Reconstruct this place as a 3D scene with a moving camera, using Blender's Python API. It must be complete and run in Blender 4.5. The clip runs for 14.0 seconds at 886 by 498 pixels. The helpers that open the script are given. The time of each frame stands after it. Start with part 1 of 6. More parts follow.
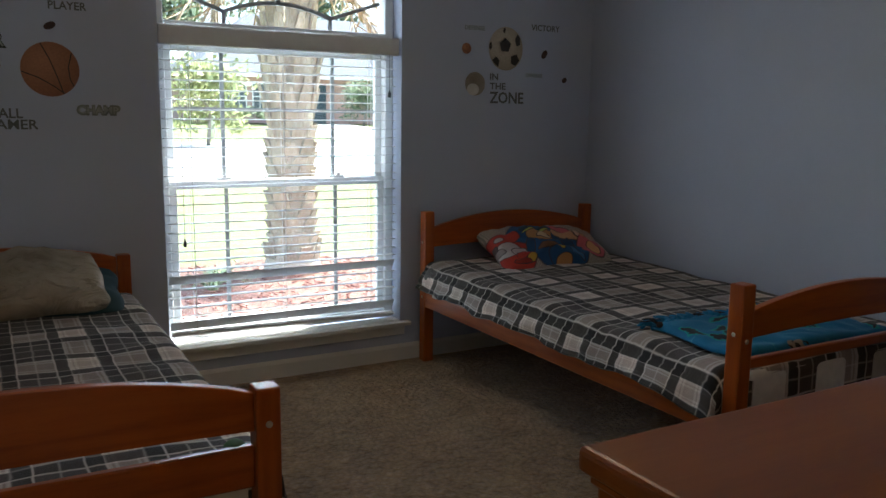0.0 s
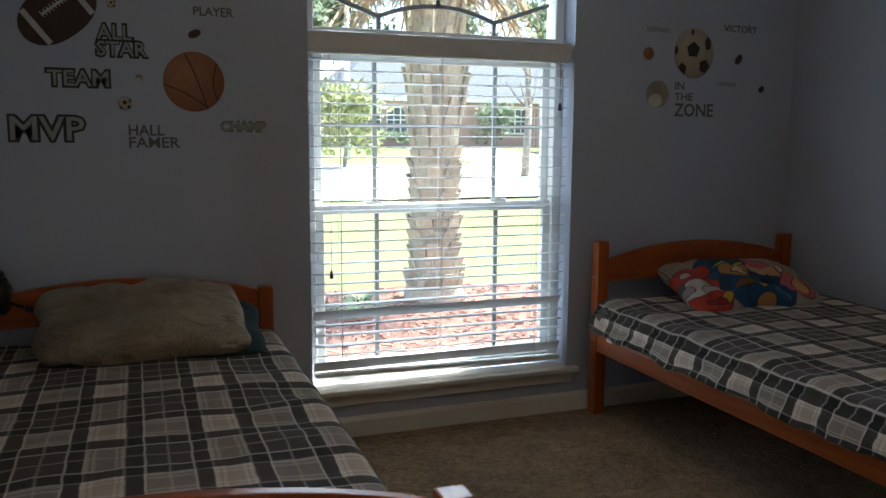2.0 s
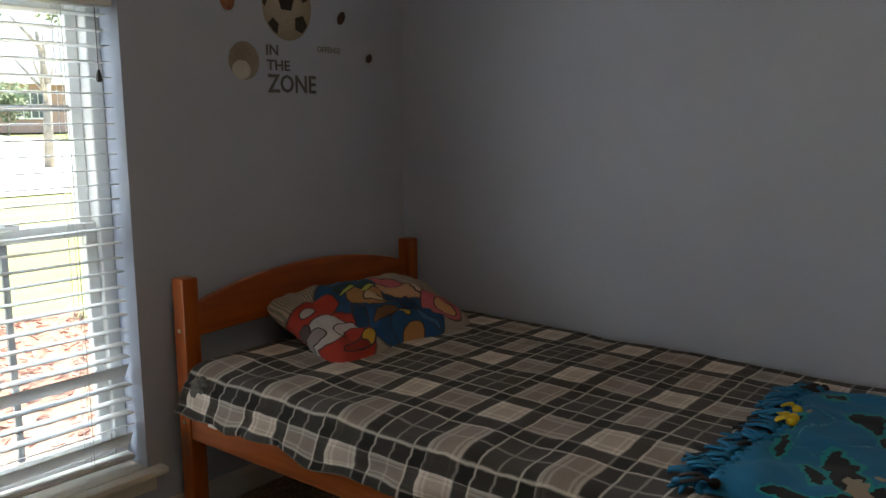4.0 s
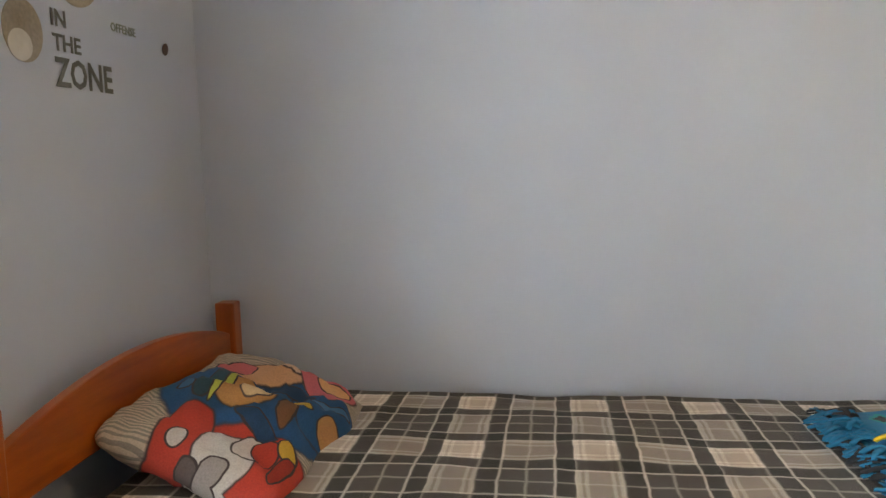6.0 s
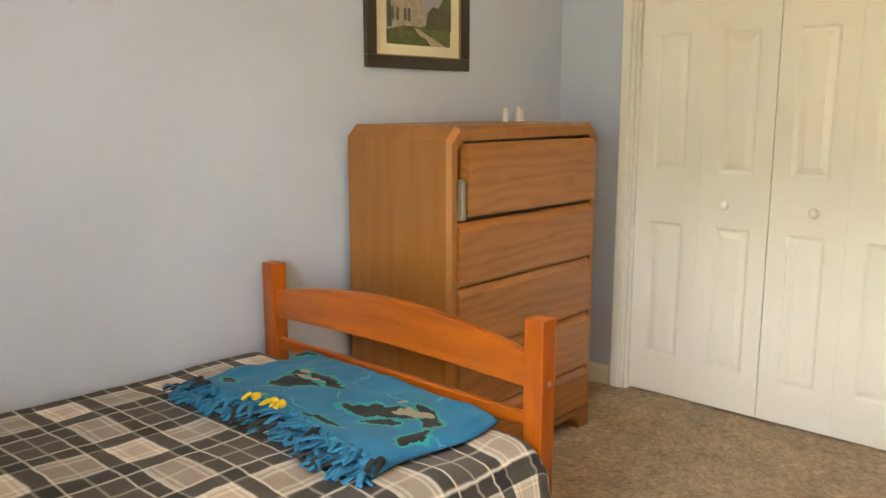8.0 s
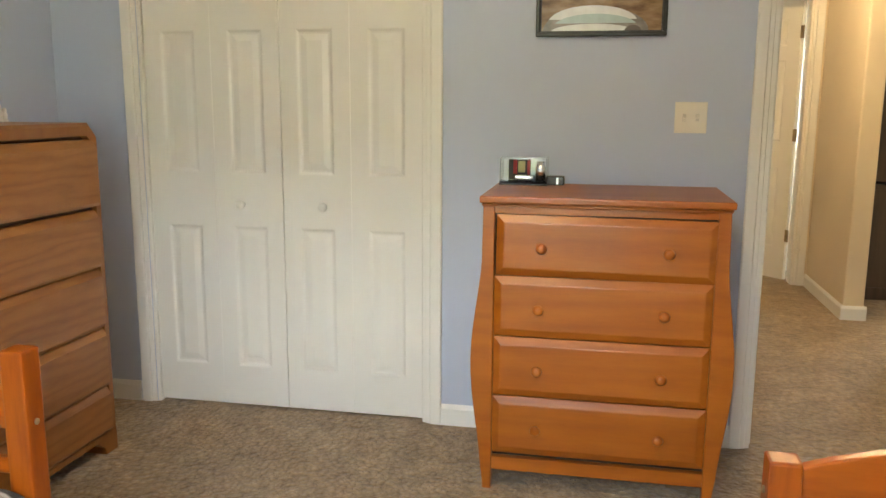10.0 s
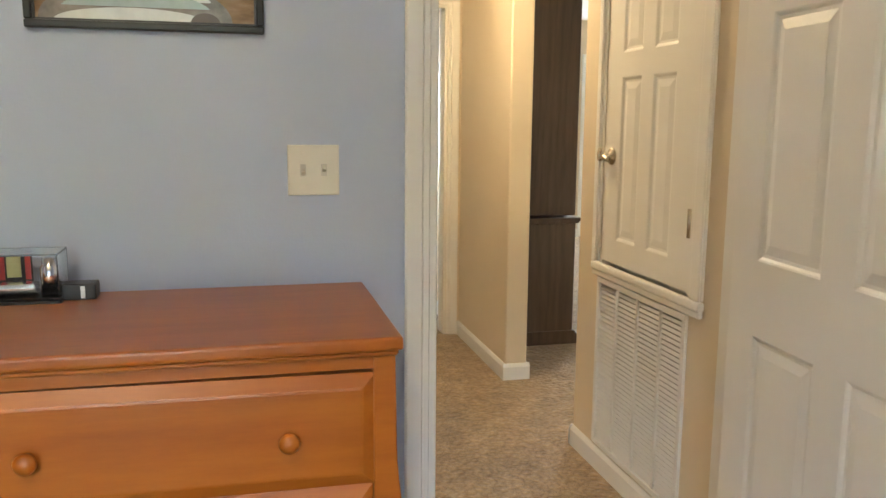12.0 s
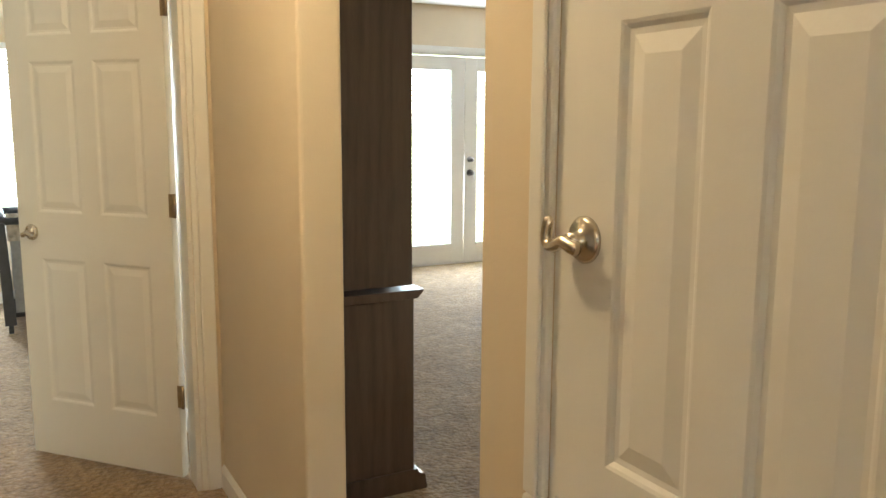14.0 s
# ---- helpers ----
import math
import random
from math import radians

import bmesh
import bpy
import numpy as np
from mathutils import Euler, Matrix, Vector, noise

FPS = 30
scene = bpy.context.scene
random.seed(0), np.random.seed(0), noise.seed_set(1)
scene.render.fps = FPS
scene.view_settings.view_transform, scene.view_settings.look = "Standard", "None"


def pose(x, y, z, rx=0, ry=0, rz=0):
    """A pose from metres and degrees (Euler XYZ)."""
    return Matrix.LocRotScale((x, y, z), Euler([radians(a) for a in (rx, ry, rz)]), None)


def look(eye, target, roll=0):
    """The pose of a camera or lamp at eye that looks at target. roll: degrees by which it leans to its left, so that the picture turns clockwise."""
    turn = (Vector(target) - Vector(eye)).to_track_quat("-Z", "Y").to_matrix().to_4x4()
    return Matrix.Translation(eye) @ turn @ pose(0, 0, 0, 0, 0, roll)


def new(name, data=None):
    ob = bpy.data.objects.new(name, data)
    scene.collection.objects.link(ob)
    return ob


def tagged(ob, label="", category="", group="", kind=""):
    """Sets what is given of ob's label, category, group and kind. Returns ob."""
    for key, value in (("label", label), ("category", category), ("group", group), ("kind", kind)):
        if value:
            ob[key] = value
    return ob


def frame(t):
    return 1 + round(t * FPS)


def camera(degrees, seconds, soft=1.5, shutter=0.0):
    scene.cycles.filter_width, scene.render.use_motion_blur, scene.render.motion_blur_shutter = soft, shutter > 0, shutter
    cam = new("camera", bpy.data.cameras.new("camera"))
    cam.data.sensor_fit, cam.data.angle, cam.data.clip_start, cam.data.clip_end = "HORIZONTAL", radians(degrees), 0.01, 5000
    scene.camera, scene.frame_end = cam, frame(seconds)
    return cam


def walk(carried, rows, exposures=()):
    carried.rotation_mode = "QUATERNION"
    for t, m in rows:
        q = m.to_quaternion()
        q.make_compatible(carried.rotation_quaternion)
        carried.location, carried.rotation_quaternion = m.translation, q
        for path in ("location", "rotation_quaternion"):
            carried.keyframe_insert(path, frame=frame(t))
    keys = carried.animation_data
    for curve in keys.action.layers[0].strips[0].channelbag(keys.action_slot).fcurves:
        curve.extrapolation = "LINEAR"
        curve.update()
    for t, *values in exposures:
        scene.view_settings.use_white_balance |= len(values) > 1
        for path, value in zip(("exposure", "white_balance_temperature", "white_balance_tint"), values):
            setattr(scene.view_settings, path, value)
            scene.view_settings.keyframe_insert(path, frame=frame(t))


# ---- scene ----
cam = camera(56.9, 14.0)
PATH = [
    (0, (-3.122, -3.804, 1.291), (-2.149, -2.086, 0.971), 0.8),
    (0.5, (-3.143, -3.623, 1.298), (-2.302, -1.832, 1.004), 0.9),
    (1, (-3.132, -3.498, 1.294), (-2.41, -1.653, 1.02), 0.8),
    (1.5, (-3.091, -3.393, 1.281), (-2.423, -1.526, 1.014), 0.5),
    (2, (-3.061, -3.256, 1.26), (-2.365, -1.4, 0.99), 0.4),
    (2.5, (-3.025, -3.058, 1.251), (-2.143, -1.283, 0.985), 0.0),
    (3, (-2.916, -2.785, 1.276), (-1.738, -1.193, 0.994), 0.0),
    (3.5, (-2.758, -2.474, 1.276), (-1.344, -1.089, 0.986), 0.2),
    (4, (-2.538, -2.204, 1.267), (-0.986, -0.982, 0.957), -0.4),
    (4.2, (-2.465, -2.115, 1.25), (-0.859, -0.962, 0.945), -0.8),
    (6.5, (-2.229, -0.821, 1.187), (-0.245, -0.94, 0.958), -0.9),
    (7, (-2.157, -0.727, 1.225), (-0.273, -1.339, 0.954), 0.5),
    (7.5, (-2.162, -0.621, 1.3), (-0.556, -1.763, 0.959), 0.2),
    (8, (-2.191, -0.566, 1.298), (-0.874, -2.03, 0.948), -0.0),
    (8.5, (-2.193, -0.553, 1.293), (-1.164, -2.232, 0.942), 0.0),
    (8.7, (-2.19, -0.558, 1.289), (-1.272, -2.299, 0.935), 0.1),
    (10.8, (-2.36, -1.024, 1.35), (-2.293, -2.992, 1.001), -0.1),
    (11, (-2.37, -1.159, 1.363), (-2.396, -3.128, 1.013), -0.2),
    (11.5, (-2.373, -1.534, 1.349), (-2.623, -3.489, 1.008), 0.4),
    (12, (-2.43, -1.971, 1.37), (-2.902, -3.889, 1.056), 0.5),
    (12.5, (-2.543, -2.422, 1.386), (-3.198, -4.282, 1.05), 0.5),
    (13, (-2.688, -2.894, 1.385), (-3.502, -4.691, 1.058), 0.7),
    (13.5, (-2.943, -3.415, 1.408), (-3.845, -5.173, 1.104), 0.3),
    (14, (-3.066, -3.909, 1.396), (-4.01, -5.645, 1.091), 0.3),
]
EXPOSURE = [
    (0.0, 2.3, 6000, 10), (1.0, 2.1, 6100, 10), (2.0, 2.1, 6100, 9), (3.0, 2.2, 6200, 9), (3.5, 2.2, 6500, 9), (4.0, 2.5, 6900, 10), (4.3, 2.75, 6900, 10),
    (6.2, 4.4, 7200, 9), (7.0, 4.4, 7500, 10), (8.0, 4.6, 8000, 10), (8.5, 4.6, 8000, 10), (10.8, 4.2, 6400, 9), (11.5, 4.3, 6200, 9), (12.0, 4.4, 6300, 9), (12.5, 4.5, 6800, 10), (13.2, 4.5, 7000, 10), (14.0, 4.05, 6300, 9)]
walk(cam, [(t, look(e, g, r)) for t, e, g, r in PATH], EXPOSURE)

# ---- light and exposure ----
world = bpy.data.worlds.new("sky")
scene.world = world
world.use_nodes = True
wn = world.node_tree
sky = wn.nodes.new("ShaderNodeTexSky")
sky.sky_type = "NISHITA"
sky.sun_disc = False
sky.sun_elevation = radians(61)
sky.sun_rotation = radians(73)
wn.links.new(sky.outputs[0], wn.nodes["Background"].inputs[0])
wn.nodes["Background"].inputs[1].default_value = 0.15
sun = new("sun", bpy.data.lights.new("sun", "SUN"))
sun.data.energy, sun.data.angle, sun.data.color = 5.0, radians(0.6), (1.0, 0.95, 0.86)
sun.matrix_world = look((16, 5, 30), (0, 0, 0))


def area_lamp(name, eye, target, w, h, watts, colour):
    lamp = new(name, bpy.data.lights.new(name, "AREA"))
    lamp.data.shape, lamp.data.size, lamp.data.size_y = "RECTANGLE", w, h
    lamp.data.energy, lamp.data.color = watts, colour
    lamp.matrix_world = look(eye, target)
    return lamp


DAY = (0.86, 0.94, 1.0)
WARM = (1.0, 0.78, 0.50)
# added lamps for sky light: three unseen outside the bedroom window, two at far openings
area_lamp("sky_fill_high", (-1.818, 2.40, 3.05), (-1.818, -3.0, 0.6), 2.6, 1.1, 44, DAY)
area_lamp("sky_fill_west", (-2.80, 0.60, 1.15), (0.0, -0.9, 1.0), 0.6, 1.7, 4.2, DAY)
area_lamp("sky_fill_east", (-0.62, 0.62, 1.15), (-2.6, -2.6, 1.0), 0.6, 1.7, 3.0, DAY)
area_lamp("french_door_daylight", (-7.15, -10.99, 1.1), (-7.15, -8.0, 1.0), 1.3, 1.7, 10, DAY)
area_lamp("south_window_daylight", (-2.95, -10.99, 1.3), (-2.95, -8.0, 1.2), 0.9, 1.2, 9, DAY)


def bulb(name, x, y, z, watts, radius, colour=WARM):
    lamp = new(name, bpy.data.lights.new(name, "POINT"))
    lamp.data.energy, lamp.data.color, lamp.data.shadow_soft_size = watts, colour, radius
    lamp.location = (x, y, z)
    return lamp


bulb("bedroom_ceiling_bulb", -1.9, -1.95, 2.34, 1.25, 0.10)
bulb("hall_ceiling_bulb", -3.2, -5.6, 2.34, 2.2, 0.10, (1.0, 0.74, 0.42))

# ---- materials ----


def material(name, rough=0.6, metal=0.0):
    m = bpy.data.materials.new(name)
    m.use_nodes = True
    t = m.node_tree
    b = t.nodes["Principled BSDF"]
    b.inputs["Roughness"].default_value = rough
    b.inputs["Metallic"].default_value = metal
    return m, t, b


def node(t, kind, **values):
    n = t.nodes.new(kind)
    for key, value in values.items():
        n.inputs[key.replace("_", " ")].default_value = value
    return n


def ramp(t, source, stops, constant=False):
    n = t.nodes.new("ShaderNodeValToRGB")
    e = n.color_ramp.elements
    while len(e) < len(stops):
        e.new(0.5)
    for el, (p, c) in zip(e, stops):
        el.position, el.color = p, (*c, 1) if len(c) == 3 else c
    if constant:
        n.color_ramp.interpolation = "CONSTANT"
    t.links.new(source, n.inputs[0])
    return n.outputs[0]


def mix(t, a, b, f, kind="MIX"):
    n = t.nodes.new("ShaderNodeMix")
    n.data_type, n.blend_type = "RGBA", kind
    for socket, value in ((n.inputs[0], f), (n.inputs[6], a), (n.inputs[7], b)):
        if isinstance(value, (int, float)):
            socket.default_value = value
        elif isinstance(value, tuple):
            socket.default_value = (*value, 1)
        else:
            t.links.new(value, socket)
    return n.outputs[2]


def math_node(t, op, a, b=0.0):
    n = t.nodes.new("ShaderNodeMath")
    n.operation = op
    for socket, value in ((n.inputs[0], a), (n.inputs[1], b)):
        if isinstance(value, (int, float)):
            socket.default_value = value
        else:
            t.links.new(value, socket)
    return n.outputs[0]


def coords(t, scale=(1, 1, 1), kind="Object", turn=(0, 0, 0)):
    c = t.nodes.new("ShaderNodeTexCoord")
    m = t.nodes.new("ShaderNodeMapping")
    m.inputs["Scale"].default_value = scale
    m.inputs["Rotation"].default_value = turn
    t.links.new(c.outputs[kind], m.inputs[0])
    return m.outputs[0]


def noise_tex(t, vec, scale, detail=3.0, rough=0.55):
    n = node(t, "ShaderNodeTexNoise", Scale=scale, Detail=detail, Roughness=rough)
    t.links.new(vec, n.inputs["Vector"])
    return n.outputs["Fac"]


def bump(t, b, height, strength, distance=0.002):
    n = node(t, "ShaderNodeBump", Strength=strength, Distance=distance)
    t.links.new(height, n.inputs["Height"])
    t.links.new(n.outputs[0], b.inputs["Normal"])
    return n


def paint(name, colour, rough=0.55, texture=0.25, vary=0.06):
    """Wall or trim paint: roller texture and faint uneven tone."""
    m, t, b = material(name, rough)
    v = coords(t)
    big = noise_tex(t, v, 1.3, 3)
    fine = noise_tex(t, v, 160, 2)
    dark = tuple(c * (1 - vary) for c in colour)
    light = tuple(min(1, c * (1 + vary * 0.6)) for c in colour)
    t.links.new(ramp(t, big, [(0.3, dark), (0.7, light)]), b.inputs["Base Color"])
    bump(t, b, fine, texture, 0.0012)
    return m


def wood(name, dark, mid, light, rough=0.35, scale=1.0, axis="x", ring=9.0, coat=0.2, long=0.12, swirl=16.0, streaks=0.5):
    """Stained wood with long grain along one axis."""
    m, t, b = material(name, rough)
    stretch = {"x": (long, 1, 1), "y": (1, long, 1), "z": (1, 1, long)}[axis]
    v = coords(t, tuple(s * scale for s in stretch))
    info = t.nodes.new("ShaderNodeObjectInfo")
    shift = t.nodes.new("ShaderNodeVectorMath")
    shift.operation = "MULTIPLY_ADD"
    t.links.new(info.outputs["Random"], shift.inputs[0])
    shift.inputs[1].default_value = (7.1, 3.3, 5.7)
    t.links.new(v, shift.inputs[2])
    v = shift.outputs[0]
    warp = noise_tex(t, v, 3.0, 3)
    w = node(t, "ShaderNodeTexWave", Scale=ring, Distortion=swirl, Detail=3.0, Detail_Scale=0.9)
    w.bands_direction = {"x": "Z", "y": "Z", "z": "X"}[axis]
    t.links.new(v, w.inputs["Vector"])
    fine = noise_tex(t, v, 90, 5, 0.75)
    streak = noise_tex(t, v, 22, 5, 0.7)
    base = ramp(t, w.outputs["Fac"], [(0.0, dark), (0.35, mid), (1.0, light)])
    base = mix(t, base, ramp(t, fine, [(0.3, dark), (0.75, light)]), 0.35)
    base = mix(t, base, ramp(t, streak, [(0.36, dark), (0.5, mid), (0.62, light)]), streaks)
    base = mix(t, base, ramp(t, warp, [(0.3, dark), (0.7, light)]), 0.25)
    t.links.new(base, b.inputs["Base Color"])
    b.inputs["Coat Weight"].default_value = coat
    b.inputs["Coat Roughness"].default_value = 0.2
    bump(t, b, fine, 0.12, 0.001)
    return m


def plain(name, colour, rough=0.5, metal=0.0, vary=0.1, scale=25.0):
    m, t, b = material(name, rough, metal)
    n = noise_tex(t, coords(t), scale, 3)
    t.links.new(ramp(t, n, [(0.3, tuple(c * (1 - vary) for c in colour)), (0.7, tuple(min(1, c * (1 + vary)) for c in colour))]), b.inputs["Base Color"])
    return m


def carpet(name, dark, mid, light):
    m, t, b = material(name, 0.95)
    v = coords(t)
    tuft = node(t, "ShaderNodeTexVoronoi", Scale=48.0)
    t.links.new(v, tuft.inputs["Vector"])
    n1 = noise_tex(t, v, 32, 5, 0.75)
    n2 = noise_tex(t, v, 9, 5, 0.65)
    c = ramp(t, n1, [(0.25, dark), (0.5, mid), (0.75, light)])
    # pile shadows put into the colour: darker between tufts and in soft patches
    c = mix(t, c, ramp(t, tuft.outputs["Distance"], [(0.0, light), (0.8, dark)]), 0.3)
    c = mix(t, c, ramp(t, n2, [(0.35, (0.72, 0.71, 0.69)), (0.65, (1.08, 1.08, 1.08))]), 1.0, "MULTIPLY")
    c = mix(t, c, ramp(t, noise_tex(t, v, 2.6, 3, 0.6), [(0.35, (0.86, 0.85, 0.83)), (0.65, (1.05, 1.05, 1.05))]), 1.0, "MULTIPLY")
    t.links.new(c, b.inputs["Base Color"])
    h = math_node(t, "ADD", n1, math_node(t, "MULTIPLY", tuft.outputs["Distance"], -0.8))
    bump(t, b, math_node(t, "ADD", h, n2), 1.0, 0.012)
    b.inputs["Sheen Weight"].default_value = 0.25
    return m


WALL = paint("blue_grey_wall_paint", (0.48, 0.535, 0.66), 0.5, 0.35)
HALL = paint("beige_wall_paint", (0.73, 0.62, 0.455), 0.55, 0.35)
TRIM = paint("white_trim_paint", (0.80, 0.79, 0.75), 0.35, 0.06, 0.03)
CREAM = paint("white_door_paint", (0.82, 0.80, 0.74), 0.38, 0.10, 0.03)
CEIL = paint("white_ceiling_paint", (0.80, 0.79, 0.77), 0.8, 0.9, 0.04)
CARPET = carpet("tan_carpet", (0.14, 0.084, 0.040), (0.40, 0.278, 0.150), (0.63, 0.465, 0.285))
PINE = wood("orange_stained_pine", (0.23, 0.037, 0.003), (0.42, 0.088, 0.006), (0.50, 0.118, 0.010), 0.32, 1.0, "x", 6.0)
PINE_Y = wood("orange_stained_pine_rail", (0.23, 0.037, 0.003), (0.42, 0.088, 0.006), (0.50, 0.118, 0.010), 0.32, 1.0, "y", 6.0)
PINE_Z = wood("orange_stained_pine_post", (0.23, 0.037, 0.003), (0.42, 0.088, 0.006), (0.50, 0.118, 0.010), 0.32, 1.0, "z", 6.0)
OAK = wood("golden_oak", (0.215, 0.072, 0.014), (0.33, 0.122, 0.026), (0.40, 0.160, 0.038), 0.4, 1.0, "y", 7.0, 0.15, 0.20, 15.0, 0.35)
OAK_Z = wood("golden_oak_side", (0.235, 0.080, 0.013), (0.285, 0.103, 0.018), (0.335, 0.130, 0.026), 0.4, 1.0, "z", 4.0, 0.15, 0.14, 15.0, 0.4)
CHERRY = wood("reddish_brown_dresser_wood", (0.28, 0.066, 0.006), (0.385, 0.105, 0.009), (0.445, 0.134, 0.012), 0.36, 1.0, "x", 3.0, 0.12)
DARKWOOD = wood("dark_brown_wood", (0.045, 0.026, 0.015), (0.085, 0.052, 0.033), (0.115, 0.072, 0.048), 0.4, 1.0, "z", 5.0)
NICKEL = plain("satin_nickel", (0.60, 0.55, 0.46), 0.25, 1.0, 0.05)
BRASS = plain("antique_brass", (0.35, 0.26, 0.15), 0.35, 1.0, 0.1)
STEEL = plain("steel", (0.55, 0.54, 0.52), 0.3, 1.0, 0.06)
BLACK = plain("black_plastic", (0.015, 0.015, 0.016), 0.35)
GAP_SHADE = plain("gap_shade_colour", (0.03, 0.02, 0.015), 0.8)
VINYL = plain("white_vinyl", (0.78, 0.80, 0.80), 0.35, 0.0, 0.03)
SLAT = plain("white_blind_slat", (0.80, 0.82, 0.82), 0.4, 0.0, 0.03)
LEAD = plain("grey_muntin", (0.34, 0.36, 0.37), 0.5, 0.0, 0.05)


def glass_material(name, tint=(1, 1, 1)):
    m, t, b = material(name, 0.02)
    b.inputs["Base Color"].default_value = (*tint, 1)
    b.inputs["Transmission Weight"].default_value = 1.0
    b.inputs["IOR"].default_value = 1.45
    return m


def pane_material(name, tint):
    """Thin window glass: clear through, with a faint mirror gloss."""
    m = bpy.data.materials.new(name)
    m.use_nodes = True
    t = m.node_tree
    t.nodes.clear()
    out, both = t.nodes.new("ShaderNodeOutputMaterial"), t.nodes.new("ShaderNodeMixShader")
    clear_part, gloss = t.nodes.new("ShaderNodeBsdfTransparent"), t.nodes.new("ShaderNodeBsdfGlossy")
    clear_part.inputs["Color"].default_value = (*tint, 1)
    gloss.inputs["Roughness"].default_value = 0.02
    fres = t.nodes.new("ShaderNodeFresnel")
    fres.inputs["IOR"].default_value = 1.45
    t.links.new(fres.outputs[0], both.inputs[0])
    t.links.new(clear_part.outputs[0], both.inputs[1])
    t.links.new(gloss.outputs[0], both.inputs[2])
    t.links.new(both.outputs[0], out.inputs["Surface"])
    return m


GLASS = pane_material("window_glass", (0.97, 1.0, 0.99))

# ---- mesh helpers ----


def box(bm, x0, x1, y0, y1, z0, z1, bevel=0.0, segments=1):
    vs = [bm.verts.new((x, y, z)) for z in (z0, z1) for x, y in ((x0, y0), (x1, y0), (x1, y1), (x0, y1))]
    fs = [bm.faces.new([vs[i] for i in q]) for q in ((3, 2, 1, 0), (4, 5, 6, 7), (0, 1, 5, 4), (1, 2, 6, 5), (2, 3, 7, 6), (3, 0, 4, 7))]
    if bevel:
        edges = list({e for f in fs for e in f.edges})
        bmesh.ops.bevel(bm, geom=edges, offset=bevel, segments=segments, affect="EDGES", profile=0.6)
    return bm


def cyl(bm, p, q, r0, r1=None, n=12, caps=True):
    """A round bar from p to q, tapered from r0 to r1."""
    p, q = Vector(p), Vector(q)
    r1 = r0 if r1 is None else r1
    turn = (q - p).to_track_quat("Z", "Y").to_matrix()
    rings = [[bm.verts.new(c + turn @ Vector((r * math.cos(k * math.tau / n), r * math.sin(k * math.tau / n), 0))) for k in range(n)] for c, r in ((p, r0), (q, r1))]
    for k in range(n):
        f = bm.faces.new((rings[0][k], rings[0][(k + 1) % n], rings[1][(k + 1) % n], rings[1][k]))
        f.smooth = True
    if caps:
        bm.faces.new(rings[0][::-1])
        bm.faces.new(rings[1])
    return bm


def lathe(bm, centre, axis, profile, n=20):
    """Turned shape: profile of (along, radius) about an axis through centre."""
    c, turn = Vector(centre), Vector(axis).to_track_quat("Z", "Y").to_matrix()
    last = None
    for a, r in profile:
        ring = [bm.verts.new(c + turn @ Vector((r * math.cos(k * math.tau / n), r * math.sin(k * math.tau / n), a))) for k in range(n)]
        if last:
            for k in range(n):
                f = bm.faces.new((last[k], last[(k + 1) % n], ring[(k + 1) % n], ring[k]))
                f.smooth = True
        else:
            bm.faces.new(ring[::-1])
        last = ring
    bm.faces.new(last)
    return bm


def outline(bm, points, y0, y1, plane="xz", bevel=0.0):
    """A plate: points of an outline in a plane, pulled from y0 to y1 across it."""
    def at(p, d):
        return {"xz": (p[0], d, p[1]), "yz": (d, p[0], p[1]), "xy": (p[0], p[1], d)}[plane]
    a = [bm.verts.new(at(p, y0)) for p in points]
    b = [bm.verts.new(at(p, y1)) for p in points]
    fs = [bm.faces.new(a), bm.faces.new(b[::-1])]
    n = len(points)
    for k in range(n):
        fs.append(bm.faces.new((a[(k + 1) % n], a[k], b[k], b[(k + 1) % n])))
    bmesh.ops.recalc_face_normals(bm, faces=fs)
    if bevel:
        edges = [e for e in list(fs[0].edges) + list(fs[1].edges)]
        bmesh.ops.bevel(bm, geom=edges, offset=bevel, segments=2, affect="EDGES", profile=0.6)
    return bm


def part(name, bm, mat, parent=None, label="", smooth=False):
    me = bpy.data.meshes.new(name)
    bm.to_mesh(me)
    bm.free()
    me.materials.append(mat)
    if smooth:
        for p in me.polygons:
            p.use_smooth = True
    ob = new(name, me)
    if parent:
        ob.parent = parent
    if label:
        ob["label"] = label
    return ob


def thing(name, label, category, at=(0, 0, 0), group="", turn=0.0):
    ob = new(name)
    ob.empty_display_size = 0.1
    ob.matrix_world = pose(*at, 0, 0, turn)
    return tagged(ob, label, category, group)


def struct(name, bm, mat, label, category):
    return tagged(part(name, bm, mat), label, category, kind="structure")


def B(*a, **k):
    return box(bmesh.new(), *a, **k)


# ---- the large structure ----
H = 2.50            # ceilings
XE, XW = 0.0, -3.80  # bedroom's east and west walls
YS = -3.82          # bedroom's south wall
TH = 0.10           # inner walls
WX0, WX1, SILL, TRANS, SPRING, RISE = -2.412, -1.224, 0.215, 1.69, 1.87, 0.20
CX0, CX1, CTOP = -1.60, -0.39, 2.04     # closet opening
DX0, DX1, DTOP = -3.720, -2.852, 2.05   # bedroom doorway
HW = -3.772         # hall's west wall with the air closet
FY = -10.97        # outer wall on the far side
HS = -6.94          # hall's south wall

